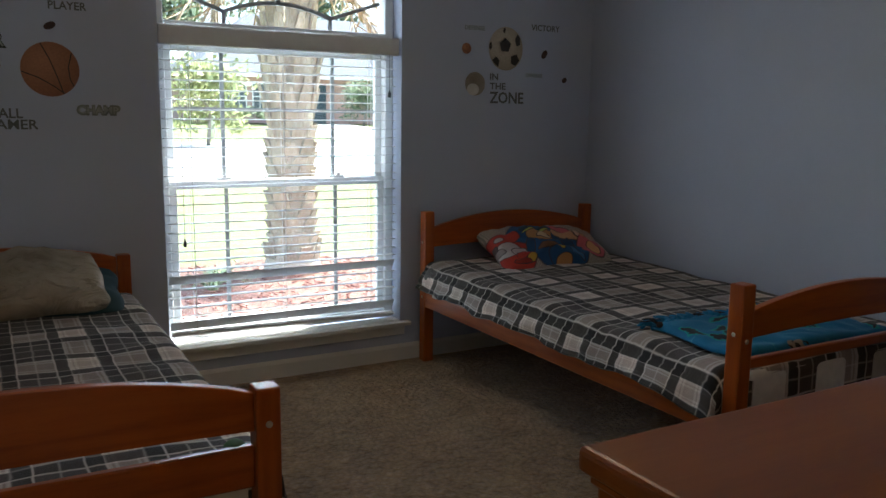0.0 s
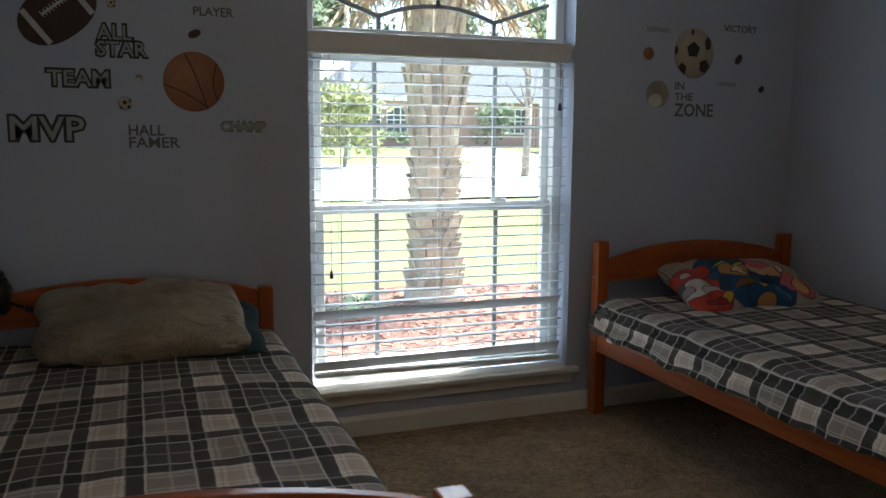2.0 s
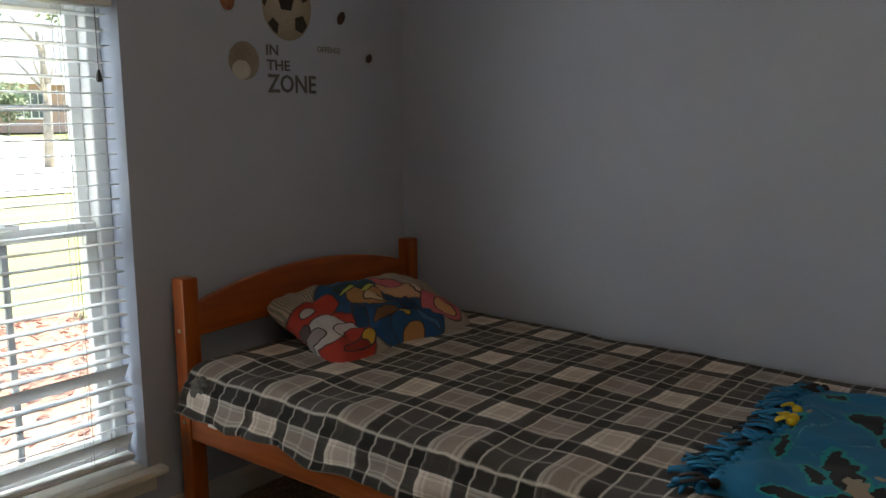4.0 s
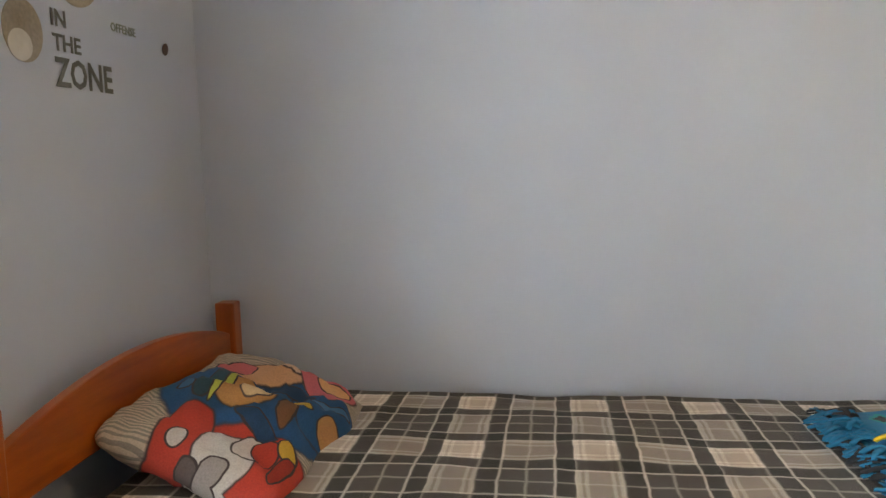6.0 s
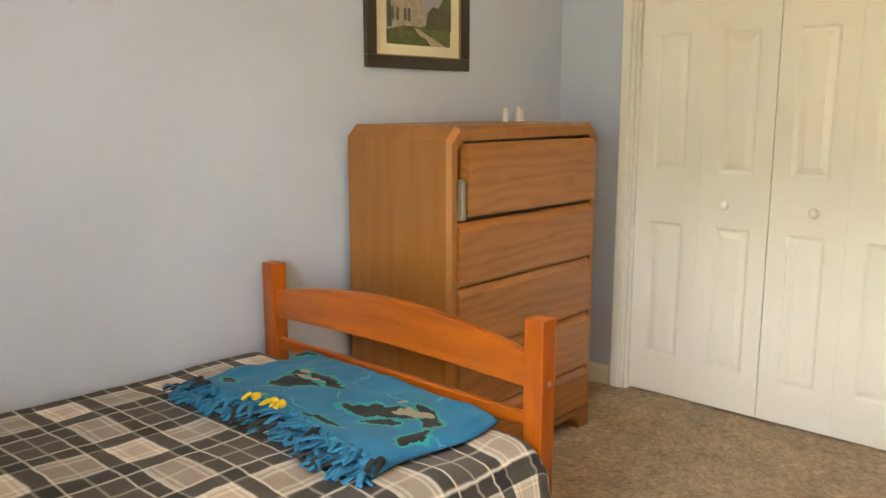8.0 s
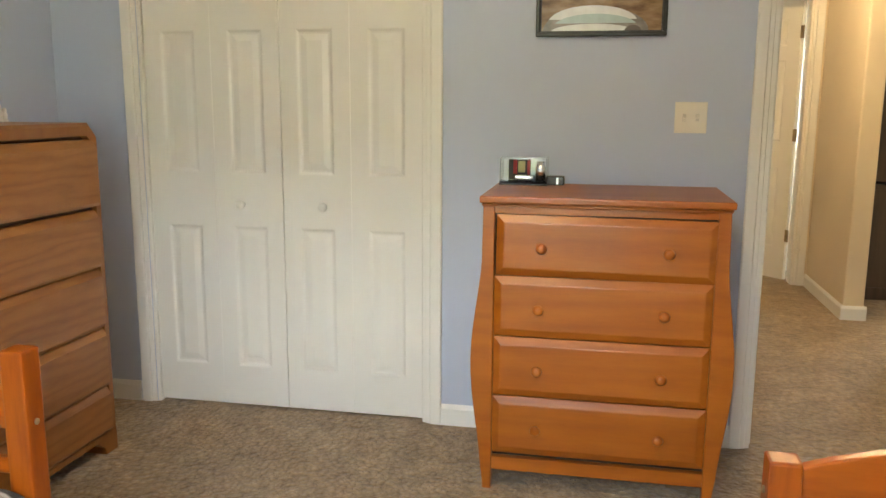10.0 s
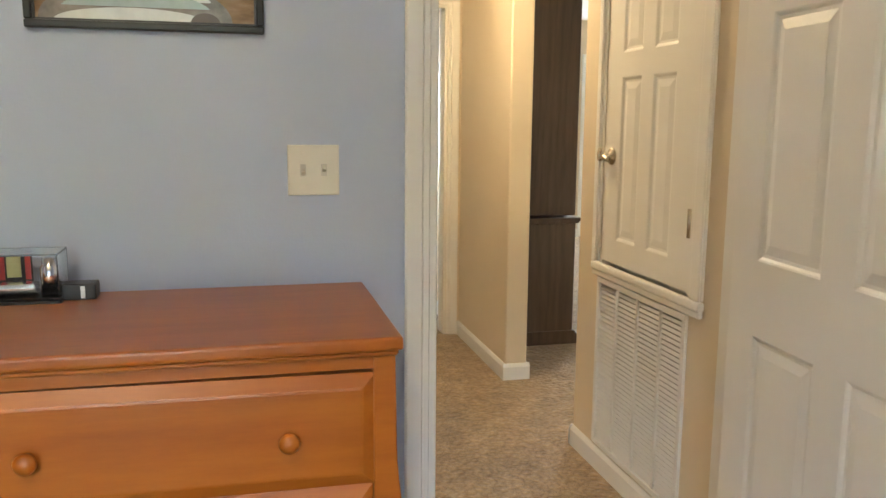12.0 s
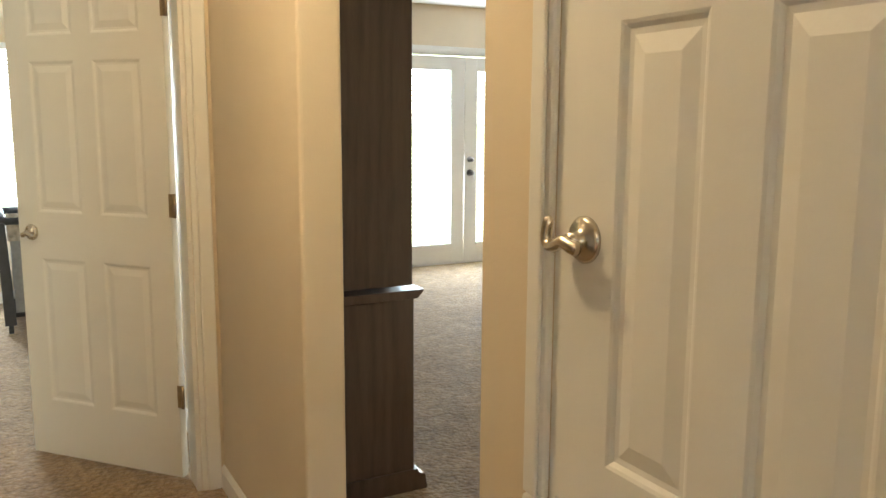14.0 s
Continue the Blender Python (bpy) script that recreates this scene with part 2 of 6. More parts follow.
SLAB = ((-3.95, 0.15, -3.92, 0.0), (-4.6, 1.6, -5.068, -3.92), (-9.2, 1.6, -11.07, -5.068))
bm = bmesh.new()
for x0, x1, y0, y1 in SLAB:
    box(bm, x0, x1, y0, y1, -0.10, 0.0)
struct("floor", bm, CARPET, "tan shag carpet over the whole floor", "carpet")
bm = bmesh.new()
for x0, x1, y0, y1 in SLAB:
    box(bm, x0, x1, y0, y1 + (0.25 if y1 == 0.0 else 0.0), H, H + 0.1)
struct("ceiling", bm, CEIL, "white textured ceiling", "ceiling")


def arch(n=24):
    """Points of the window's curved head, from its right spring to its left."""
    cx, half = (WX0 + WX1) / 2, (WX1 - WX0) / 2
    return [(cx + half * math.cos(math.pi * k / n), SPRING + RISE * math.sin(math.pi * k / n)) for k in range(n + 1)]


# north wall with the arched window opening
bm = bmesh.new()
box(bm, XW - 0.2, WX0, 0.0, 0.22, -0.3, H)
box(bm, WX1, XE + 0.2, 0.0, 0.22, -0.3, H)
box(bm, WX0, WX1, 0.0, 0.22, -0.3, SILL - 0.03)
outline(bm, arch() + [(WX0, H), (WX1, H)], 0.0, 0.22)
struct("wall_north", bm, WALL, "blue-grey painted wall with a tall arched window", "wall")
struct("wall_east", B(XE, XE + 0.15, YS - TH, 0.0, 0.0, H), WALL, "plain blue-grey painted bedroom wall", "wall")
struct("wall_west", B(XW - 0.15, XW, YS, 0.0, 0.0, H), WALL, "plain blue-grey painted bedroom wall", "wall")
bm = bmesh.new()
box(bm, CX1, XE, YS - TH, YS, 0, H)
box(bm, CX0, CX1, YS - TH, YS, CTOP, H)
box(bm, DX1, CX0, YS - TH, YS, 0, H)
box(bm, DX0, DX1, YS - TH, YS, DTOP, H)
box(bm, XW - 0.15, DX0, YS - TH, YS, 0, H)
struct("wall_south", bm, WALL, "blue-grey wall with closet and doorway", "wall")
# beige faces of the hall side, and the hall's own walls
bm = bmesh.new()
box(bm, DX1, 1.5, YS - TH - 0.012, YS - TH, 0, H)
box(bm, DX0, DX1, YS - TH - 0.012, YS - TH, DTOP, H)
box(bm, HW, DX0, YS - TH - 0.012, YS - TH, 0, H)
struct("wall_hall_north", bm, HALL, "beige hall side of the bedroom wall", "wall")
HEND = -5.068
bm = bmesh.new()
box(bm, HW - 0.12, HW, -4.205, YS - TH - 0.012, 0, H)
box(bm, HW - 0.12, HW, -4.864, -4.205, 2.04, H)
box(bm, HW - 0.12, HW, HEND, -4.864, 0, H)
box(bm, HW - 0.12, HW, -4.864, -4.205, 0, 0.10)
struct("wall_hall_west", bm, HALL, "beige hall wall round the air closet", "wall")
struct("wall_closet_end", B(-9.2, HW - 0.12, HEND, HEND + 0.12, 0, H), HALL, "beige wall beside the hall opening", "wall")
struct("wall_partition", B(-3.879, -3.758, HS, -5.967, 0, H, bevel=0.012, segments=3), HALL, "short beige wall with rounded bullnose corner", "wall")
bm = bmesh.new()
box(bm, -2.87, 1.5, HS - 0.13, HS, 0, H)
box(bm, -3.672, -2.87, HS - 0.13, HS, 2.05, H)
box(bm, -3.879, -3.672, HS - 0.13, HS, 0, H)
struct("wall_hall_south", bm, HALL, "beige wall at the hall's end with a doorway", "wall")
struct("wall_divider", B(-3.879, -3.759, FY, HS - 0.13, 0, H), HALL, "beige wall between two far rooms", "wall")
struct("wall_hall_east", B(1.5, 1.6, -11.07, YS - TH, 0, H), HALL, "beige wall closing the hall", "wall")
struct("wall_far_west", B(-9.2, -9.1, -11.07, HEND, 0, H), HALL, "beige wall of the far room", "wall")
bm = bmesh.new()
box(bm, -9.1, -7.95, FY - 0.1, FY, 0, H)
box(bm, -7.95, -6.35, FY - 0.1, FY, 2.05, H)
box(bm, -6.35, -3.55, FY - 0.1, FY, 0, H)
box(bm, -3.55, -2.35, FY - 0.1, FY, 0, 0.55)
box(bm, -3.55, -2.35, FY - 0.1, FY, 1.97, H)
box(bm, -2.35, 1.5, FY - 0.1, FY, 0, H)
struct("wall_far_south", bm, HALL, "beige outer wall with french doors and a window", "wall")
# closet interior
bm = bmesh.new()
box(bm, -1.70, 0.1, -4.60, -4.55, 0, H)
box(bm, -1.75, -1.70, -4.60, YS - TH - 0.012, 0, H)
struct("wall_closet", bm, WALL, "closet interior walls behind the bifold doors", "wall")
bm = bmesh.new()
box(bm, -4.6, -4.5, HEND, YS - TH - 0.012, 0, H)
box(bm, -4.6, XW - 0.15, YS - TH - 0.012, YS, 0, H)
struct("wall_air_closet", bm, HALL, "back wall of the air closet", "wall")


def baseboard(bm, x0, y0, x1, y1, nx, ny, h=0.088, d=0.014):
    """A skirting from one floor point to another; (nx, ny) points into the room."""
    pts = [(0, 0), (d, 0), (d, h - 0.018), (d * 0.55, h - 0.006), (d * 0.3, h), (0, h)]
    ends = [[bm.verts.new((x + nx * a, y + ny * a, z)) for a, z in pts] for x, y in ((x0, y0), (x1, y1))]
    fs = [bm.faces.new(ends[0]), bm.faces.new(ends[1][::-1])]
    for k in range(6):
        fs.append(bm.faces.new((ends[0][k], ends[1][k], ends[1][(k + 1) % 6], ends[0][(k + 1) % 6])))
    bmesh.ops.recalc_face_normals(bm, faces=fs)


bm = bmesh.new()
baseboard(bm, XW, 0, XE, 0, 0, -1)
baseboard(bm, XE, -0.014, XE, YS, -1, 0)
baseboard(bm, XW, -0.014, XW, YS, 1, 0)
baseboard(bm, -0.014, YS, CX1 + 0.075, YS, 0, 1)
baseboard(bm, CX0 - 0.06, YS, DX1 + 0.06, YS, 0, 1)
struct("baseboard_bedroom", bm, TRIM, "white bedroom baseboard", "baseboard")
bm = bmesh.new()
baseboard(bm, HW, YS - TH - 0.012, HW, HEND - 0.014, 1, 0)
baseboard(bm, HW + 0.014, HEND, HW - 0.12, HEND, 0, -1)
baseboard(bm, -3.758, HS, -3.758, -5.967, 1, 0)
baseboard(bm, -3.758 + 0.014, -5.967, -3.893, -5.967, 0, 1)
baseboard(bm, -3.879, -5.967, -3.879, HS, -1, 0)
baseboard(bm, -2.795, HS, 1.5, HS, 0, 1)
baseboard(bm, DX1 + 0.07, YS - TH - 0.012, 1.5, YS - TH - 0.012, 0, -1)
baseboard(bm, -9.1, FY, -8.02, FY, 0, 1)
baseboard(bm, -6.28, FY, -3.879, FY, 0, 1)
baseboard(bm, -3.759, FY, 1.5, FY, 0, 1)
baseboard(bm, -3.759, HS - 0.13, -3.759, FY, 1, 0)
baseboard(bm, -3.879, HS - 0.13, -3.879, FY, -1, 0)
struct("baseboard_hall", bm, TRIM, "white hall baseboard", "baseboard")


def casing(bm, x0, x1, top, y, out, w=0.06, d=0.018):
    """Door casing on a wall along x: two legs and a head, standing out by d towards out."""
    ya, yb = sorted((y, y + out * d))
    yc, yd = sorted((y, y + out * d * 0.55))
    for a, b, c in ((x0 - w, x0 - w * 0.3, x0), (x1 + w, x1 + w * 0.3, x1)):
        box(bm, min(a, b), max(a, b), ya, yb, 0, top + w * 0.3, 0.004)
        box(bm, min(b, c), max(b, c), yc, yd, 0, top, 0.003)
    box(bm, x0 - w, x1 + w, ya, yb, top + w * 0.3, top + w, 0.004)
    box(bm, x0 - w * 0.3, x1 + w * 0.3, yc, yd, top, top + w * 0.3, 0.003)


def jamb(bm, x0, x1, top, y0, y1, t=0.018):
    box(bm, x0, x0 + t, y0, y1, 0, top, 0.002)
    box(bm, x1 - t, x1, y0, y1, 0, top, 0.002)
    box(bm, x0 + t, x1 - t, y0, y1, top - t, top, 0.002)


bm = bmesh.new()
casing(bm, CX0, CX1, CTOP, YS, 1, 0.065)
jamb(bm, CX0, CX1, CTOP, YS - TH, YS, 0.015)
struct("trim_closet", bm, CREAM, "white painted closet door casing", "door frame")
bm = bmesh.new()
casing(bm, DX0, DX1, DTOP, YS, 1)
casing(bm, DX0, DX1, DTOP, YS - TH - 0.012, -1)
jamb(bm, DX0, DX1, DTOP, YS - TH - 0.012, YS)
box(bm, DX1 - 0.030, DX1 - 0.018, YS - 0.085, YS - 0.045, 0, DTOP - 0.02, 0.002)
trim = struct("trim_bedroom_door", bm, CREAM, "white painted bedroom door frame", "door frame")
part("strike_plate", B(DX1 - 0.0205, DX1 - 0.0175, YS - 0.04, YS - 0.012, 0.92, 0.98, 0.0), BRASS, trim, "brass strike plate")
bm = bmesh.new()
casing(bm, -3.672, -2.87, 2.05, HS, 1, 0.072)
jamb(bm, -3.672, -2.87, 2.05, HS - 0.13, HS)
struct("trim_hall_door", bm, CREAM, "white painted frame of the far doorway", "door frame")


def panel(bm, x0, x1, z0, z1, t):
    """One raised panel, moulded on both faces of a leaf that lies along x."""
    for s in (1, -1):
        last = None
        for inset, depth in ((0.0, 0.0), (0.005, 0.002), (0.011, 0.0066), (0.019, 0.0075), (0.044, 0.002)):
            y = s * (t / 2 - depth)
            ring = [bm.verts.new(c) for c in ((x0 + inset, y, z0 + inset), (x1 - inset, y, z0 + inset), (x1 - inset, y, z1 - inset), (x0 + inset, y, z1 - inset))]
            if last:
                for k in range(4):
                    q = (last[k], last[(k + 1) % 4], ring[(k + 1) % 4], ring[k])
                    bm.faces.new(q if s < 0 else q[::-1])
            last = ring
        bm.faces.new(last if s < 0 else last[::-1])


def door_leaf(owner, w, h, cols, rows, t=0.035, z=0.012, x=0.0):
    """Stiles, rails and raised panels. cols and rows are the spans that hold panels."""
    bm = bmesh.new()
    xs = [0.0] + [c for span in cols for c in span] + [w]
    for k in range(0, len(xs), 2):
        box(bm, x + xs[k], x + xs[k + 1], -t / 2, t / 2, z, z + h)
    zs = [0.0] + [c for span in rows for c in span] + [h]
    for a, b in cols:
        for k in range(0, len(zs), 2):
            box(bm, x + a, x + b, -t / 2, t / 2, z + zs[k], z + zs[k + 1])
    leaf = part("leaf", bm, CREAM, owner)
    for a, b in cols:
        for c, d in rows:
            bm = bmesh.new()
            panel(bm, x + a, x + b, z + c, z + d, t)
            part("panel", bm, CREAM, owner)
    return leaf


def lever(owner, x, z, y, out, left, scale=1.0):
    """A curled lever handle on a round rose; left: the way in which it points."""
    bm = bmesh.new()
    lathe(bm, (x, y, z), (0, out, 0), [(0, 0.033), (0.004, 0.033), (0.009, 0.028), (0.011, 0.015), (0.020, 0.011), (0.030, 0.011)], 24)
    rose = part("door_handle", bm, NICKEL, owner, "satin nickel lever handle", True)
    pts = [(-0.022, 0.028, -0.010), (-0.008, 0.031, -0.006), (0.008, 0.032, -0.002), (0.024, 0.031, -0.008), (0.038, 0.030, -0.012), (0.049, 0.029, -0.008), (0.052, 0.029, 0.004), (0.047, 0.028, 0.030)]
    bm = bmesh.new()
    smooth_pts = []
    for k in range(len(pts) - 1):
        p0, p1, p2, p3 = (Vector(pts[max(0, min(len(pts) - 1, k + o))]) for o in (-1, 0, 1, 2))
        for f in (0.0, 0.25, 0.5, 0.75):
            smooth_pts.append(0.5 * (2 * p1 + (p2 - p0) * f + (2 * p0 - 5 * p1 + 4 * p2 - p3) * f * f + (3 * p1 - p0 - 3 * p2 + p3) * f ** 3))
    smooth_pts.append(Vector(pts[-1]))
    rings, n = [], len(smooth_pts)
    for k, p in enumerate(smooth_pts):
        way = (smooth_pts[min(n - 1, k + 1)] - smooth_pts[max(0, k - 1)]).normalized()
        e1 = way.cross(Vector((0, 1, 0))).normalized()
        e2 = way.cross(e1)
        r = (0.0108 - 0.0032 * k / (n - 1)) * (0.35 if k in (0, n - 1) else 1.0)
        ring = [p + (e1 * math.cos(math.tau * i / 12) + e2 * math.sin(math.tau * i / 12)) * r for i in range(12)]
        rings.append([bm.verts.new((x + left * q.x, y + out * q.y, z + q.z)) for q in ring])
    for one, two in zip(rings, rings[1:]):
        for i in range(12):
            bm.faces.new((one[i], one[(i + 1) % 12], two[(i + 1) % 12], two[i]))
    bm.faces.new(rings[0])
    bm.faces.new(rings[-1])
    bmesh.ops.recalc_face_normals(bm, faces=bm.faces)
    part("lever", bm, NICKEL, rose, "", True)


def hinge(owner, x, y, z, mat=BRASS):
    bm = bmesh.new()
    cyl(bm, (x, y, z - 0.045), (x, y, z + 0.045), 0.0065, None, 10)
    box(bm, x - 0.004, x + 0.026, y - 0.003, y - 0.001, z - 0.044, z + 0.044)
    part("hinge", bm, mat, owner, "dull brass hinge")


SIX = [(0.235, 0.834), (1.022, 1.612), (1.71, 1.905)]
# bedroom door, swung open into the bedroom on its west hinges
door = thing("door_1", "white six-panel interior door standing open", "door", (-3.673, YS + 0.004, 0), turn=86.5)
tagged(door, kind="structure")
door_leaf(door, 0.826, 2.03, [(0.115, 0.361), (0.469, 0.713)], SIX)
lever(door, 0.766, 0.95, -0.0175, -1, -1)
for z in (0.30, 1.06, 1.82):
    hinge(door, 0.0, 0.02, z)

# far hall door, open into the room beyond
door2 = thing("door_2", "white six-panel hall door standing ajar", "door", (-3.650, HS - 0.122, 0), turn=-49.0)
tagged(door2, kind="structure")
door_leaf(door2, 0.757, 2.03, [(0.108, 0.333), (0.423, 0.648)], SIX, x=0.020)
lever(door2, 0.71, 0.95, 0.0175, 1, -1)
for z in (0.345, 1.085, 1.815):
    hinge(door2, -0.004, 0.026, z)

# closet bifolds: two pairs of two narrow leaves
for k in range(4):
    w = (CX1 - CX0 - 0.036) / 4
    bifold = thing("closet_door", "white raised-panel bifold closet door, shut", "closet door", (CX0 + 0.018 + k * w + 0.001, YS - 0.03, 0), "bifold closet doors")
    door_leaf(bifold, w - (0.004 if k == 1 else 0.0008), 2.005, [(0.07, w - 0.073)], [(0.17, 0.78), (1.0, 1.575), (1.685, 1.90)], 0.03)
    if k in (1, 2):
        kx = 0.115 if k == 1 else w - 0.118
        bm = lathe(bmesh.new(), (kx, 0.015, 0.885), (0, 1, 0), [(0, 0.012), (0.008, 0.009), (0.014, 0.012), (0.022, 0.019), (0.030, 0.017), (0.034, 0.008)], 20)
        part("knob", bm, CREAM, bifold, "small round white knob", True)

# air closet in the hall: upper door over a return-air grille, framed
AX = HW
bm = bmesh.new()
for y0, y1, y2 in ((-4.864 - 0.046, -4.864, -4.876), (-4.205, -4.205 + 0.080, -4.180)):
    box(bm, AX, AX + 0.012, y0, y1, 0.83, 2.10, 0.003)
    ya, yb = (y0, y2) if y0 < -4.5 else (y2, y1)
    box(bm, AX + 0.012, AX + 0.020, ya + 0.002, yb, 0.83, 2.10, 0.004, 2)
box(bm, AX, AX + 0.018, -4.864, -4.205, 2.04, 2.10, 0.004)
box(bm, AX, AX + 0.024, -4.905, -4.118, 0.800, 0.829, 0.008, 2)
box(bm, AX, AX + 0.018, -4.900, -4.124, 0.777, 0.800, 0.004)
box(bm, AX - 0.10, AX - 0.036, -4.849, -4.22, 0.790, 0.855)
box(bm, AX - 0.10, AX, -4.864, -4.849, 0.10, 2.04)
box(bm, AX - 0.10, AX, -4.22, -4.205, 0.10, 2.04)
struct("trim_air_closet", bm, CREAM, "white painted trim round the air closet", "door frame")
adoor = thing("air_closet_door", "short white panelled air closet door, shut", "door", (AX - 0.016, -4.848, 0), turn=90.0)
tagged(adoor, kind="structure")
door_leaf(adoor, 0.628, 1.188, [(0.111, 0.261), (0.344, 0.496)], [(0.088, 0.683), (0.768, 1.098)], 0.035, 0.842)
lever(adoor, 0.054, 1.238, -0.0175, -1, -1)
for z in (1.058, 1.80):
    bm = cyl(bmesh.new(), (0.628, -0.022, z - 0.045), (0.628, -0.022, z + 0.045), 0.008, None, 10)
    part("hinge", bm, NICKEL, adoor, "satin nickel hinge")
grille = thing("return_air_grille", "white metal return-air grille with fine louvres", "air vent", (AX, -4.521, 0.10))
bm = bmesh.new()
g0, g1, gz = -0.342, 0.314, 0.672
for a, b, c, d in ((g0, g1, 0, 0.02), (g0, g1, gz - 0.02, gz), (g0, g0 + 0.02, 0.02, gz - 0.02), (g1 - 0.02, g1, 0.02, gz - 0.02)):
    box(bm, -0.002, 0.012, a, b, c, d, 0.002)
for k in range(1, 4):
    y = g0 + (g1 - g0) * k / 4
    box(bm, -0.001, 0.009, y - 0.006, y + 0.006, 0.02, gz - 0.02, 0.002)
part("frame", bm, TRIM, grille)
# added backing plate, coloured pale to lighten the gaps between louvres
part("backing", B(-0.10, -0.06, g0, g1, 0, gz), plain("pale_grille_backing", (0.42, 0.40, 0.36), 0.9), grille, "pale backing plate behind the louvres")
bm = bmesh.new()
n = 36
for k in range(n):
    z = 0.026 + (gz - 0.05) * k / (n - 1)
    outline(bm, [(-0.006, z + 0.0060), (0.005, z - 0.001), (0.006, z + 0.0005), (-0.005, z + 0.0075)], g0 + 0.02, g1 - 0.02, "xz")
part("louvres", bm, TRIM, grille)

# ---- the window ----
cxw = (WX0 + WX1) / 2
win = thing("window_1", "tall white window with an arched transom above", "window", (cxw, 0.13, SILL))
tagged(win, kind="structure")
hw = (WX1 - WX0) / 2
TZ = TRANS - SILL
bm = bmesh.new()
for s in (-1, 1):
    box(bm, min(s * hw, s * (hw - 0.045)), max(s * hw, s * (hw - 0.045)), -0.03, 0.06, 0, SPRING - SILL, 0.004)
box(bm, -hw + 0.045, hw - 0.045, -0.03, 0.06, 0, 0.05, 0.004)
box(bm, -hw + 0.045, hw - 0.045, -0.04, 0.06, TZ - 0.075, TZ + 0.012, 0.004)
part("window_frame", bm, VINYL, win)


def arc_bar(bm, half, spring, rise, wide, y0, y1, n=24, a0=0.0, a1=math.pi):
    """A flat bar bent along an elliptical arc."""
    rows = []
    for k in range(n + 1):
        a = a0 + (a1 - a0) * k / n
        rows.append([bm.verts.new(((half - d) * math.cos(a), y, spring + (rise - d) * math.sin(a))) for d, y in ((0, y0), (wide, y0), (wide, y1), (0, y1))])
    fs = []
    for p, q in zip(rows, rows[1:]):
        for k in range(4):
            fs.append(bm.faces.new((p[k], p[(k + 1) % 4], q[(k + 1) % 4], q[k])))
    bmesh.ops.recalc_face_normals(bm, faces=fs)


bm = bmesh.new()
arc_bar(bm, hw, SPRING - SILL, RISE, 0.045, -0.03, 0.06)
part("arched_frame", bm, VINYL, win)
mz = 0.956 - SILL
for name, z0, z1, y in (("lower_sash", 0.05, mz + 0.02, 0.0), ("upper_sash", mz - 0.02, TZ - 0.075, 0.03)):
    bm = bmesh.new()
    a, b = -hw + 0.046, hw - 0.046
    for p, q, r, s in ((a, a + 0.035, z0, z1), (b - 0.035, b, z0, z1), (a + 0.035, b - 0.035, z0, z0 + 0.04), (a + 0.035, b - 0.035, z1 - 0.04, z1)):
        box(bm, p, q, y - 0.014, y + 0.014, r, s, 0.003)
    sash = part(name, bm, VINYL, win)
    for k in (1, 2):
        x = -0.28 if k == 1 else 0.28
        part("muntin", B(x - 0.009, x + 0.009, y - 0.006, y + 0.006, z0 + 0.041, z1 - 0.041), LEAD, sash, "grey grid bar")
    if name == "upper_sash":
        zc = 1.31 - SILL
        for k in range(3):
            x0, x1 = (a, -0.27, 0.29)[k], (-0.29, 0.27, b)[k]
            part("muntin", B(max(x0, a + 0.036), min(x1, b - 0.036), y - 0.005, y + 0.005, zc - 0.009, zc + 0.009), LEAD, sash, "grey grid bar")
    pane = part("pane", B(a + 0.034, b - 0.034, y + 0.007, y + 0.011, z0 + 0.039, z1 - 0.039), GLASS, sash, "clear glass pane")
    pane.visible_shadow = False
for x in (-0.30, 0.28):
    bm = B(x - 0.04, x + 0.04, -0.03, -0.014, mz + 0.020, mz + 0.034, 0.003)
    cyl(bm, (x + 0.01, -0.026, mz + 0.034), (x + 0.01, -0.026, mz + 0.046), 0.009, 0.007, 10)
    part("sash_lock", bm, VINYL, win, "white sash lock")
# curved grid of the transom
bm = bmesh.new()
pts = [(-0.545, 0.165), (-0.265, 0.066)]


def bar(bm, p, q, r=0.009):
    d = (Vector((q[0], 0, q[1])) - Vector((p[0], 0, p[1])))
    n = Vector((-d.z, 0, d.x)).normalized() * r
    ps = [(p[0] + n.x, p[1] + n.z), (q[0] + n.x, q[1] + n.z), (q[0] - n.x, q[1] - n.z), (p[0] - n.x, p[1] - n.z)]
    outline(bm, ps, 0.01, 0.024)


T0 = TRANS - SILL
bar(bm, (-0.535, T0 + 0.165), (-0.265, T0 + 0.072))
bar(bm, (0.535, T0 + 0.165), (0.265, T0 + 0.072))
last = (-0.265, T0 + 0.072)
for k in range(1, 13):
    x = -0.265 + 0.53 * k / 12
    z = T0 + 0.072 + 0.055 * (1 - (x / 0.265) ** 2)
    bar(bm, last, (x, z))
    last = (x, z)
bar(bm, (-0.265, T0 + 0.012), (-0.265, T0 + 0.072))
bar(bm, (0.265, T0 + 0.012), (0.265, T0 + 0.072))
bar(bm, (0, T0 + 0.127), (0, T0 + 0.33))
part("transom_grid", bm, LEAD, win, "grey curved grid bars")
bm = bmesh.new()
ar = [((hw - 0.04) * math.cos(math.pi * k / 24), SPRING - SILL + (RISE - 0.04) * math.sin(math.pi * k / 24)) for k in range(25)]
outline(bm, ar + [(-hw + 0.04, T0 + 0.01), (hw - 0.04, T0 + 0.01)], 0.028, 0.032)
pane = part("transom_pane", bm, GLASS, win, "clear arched glass pane")
pane.visible_shadow = False
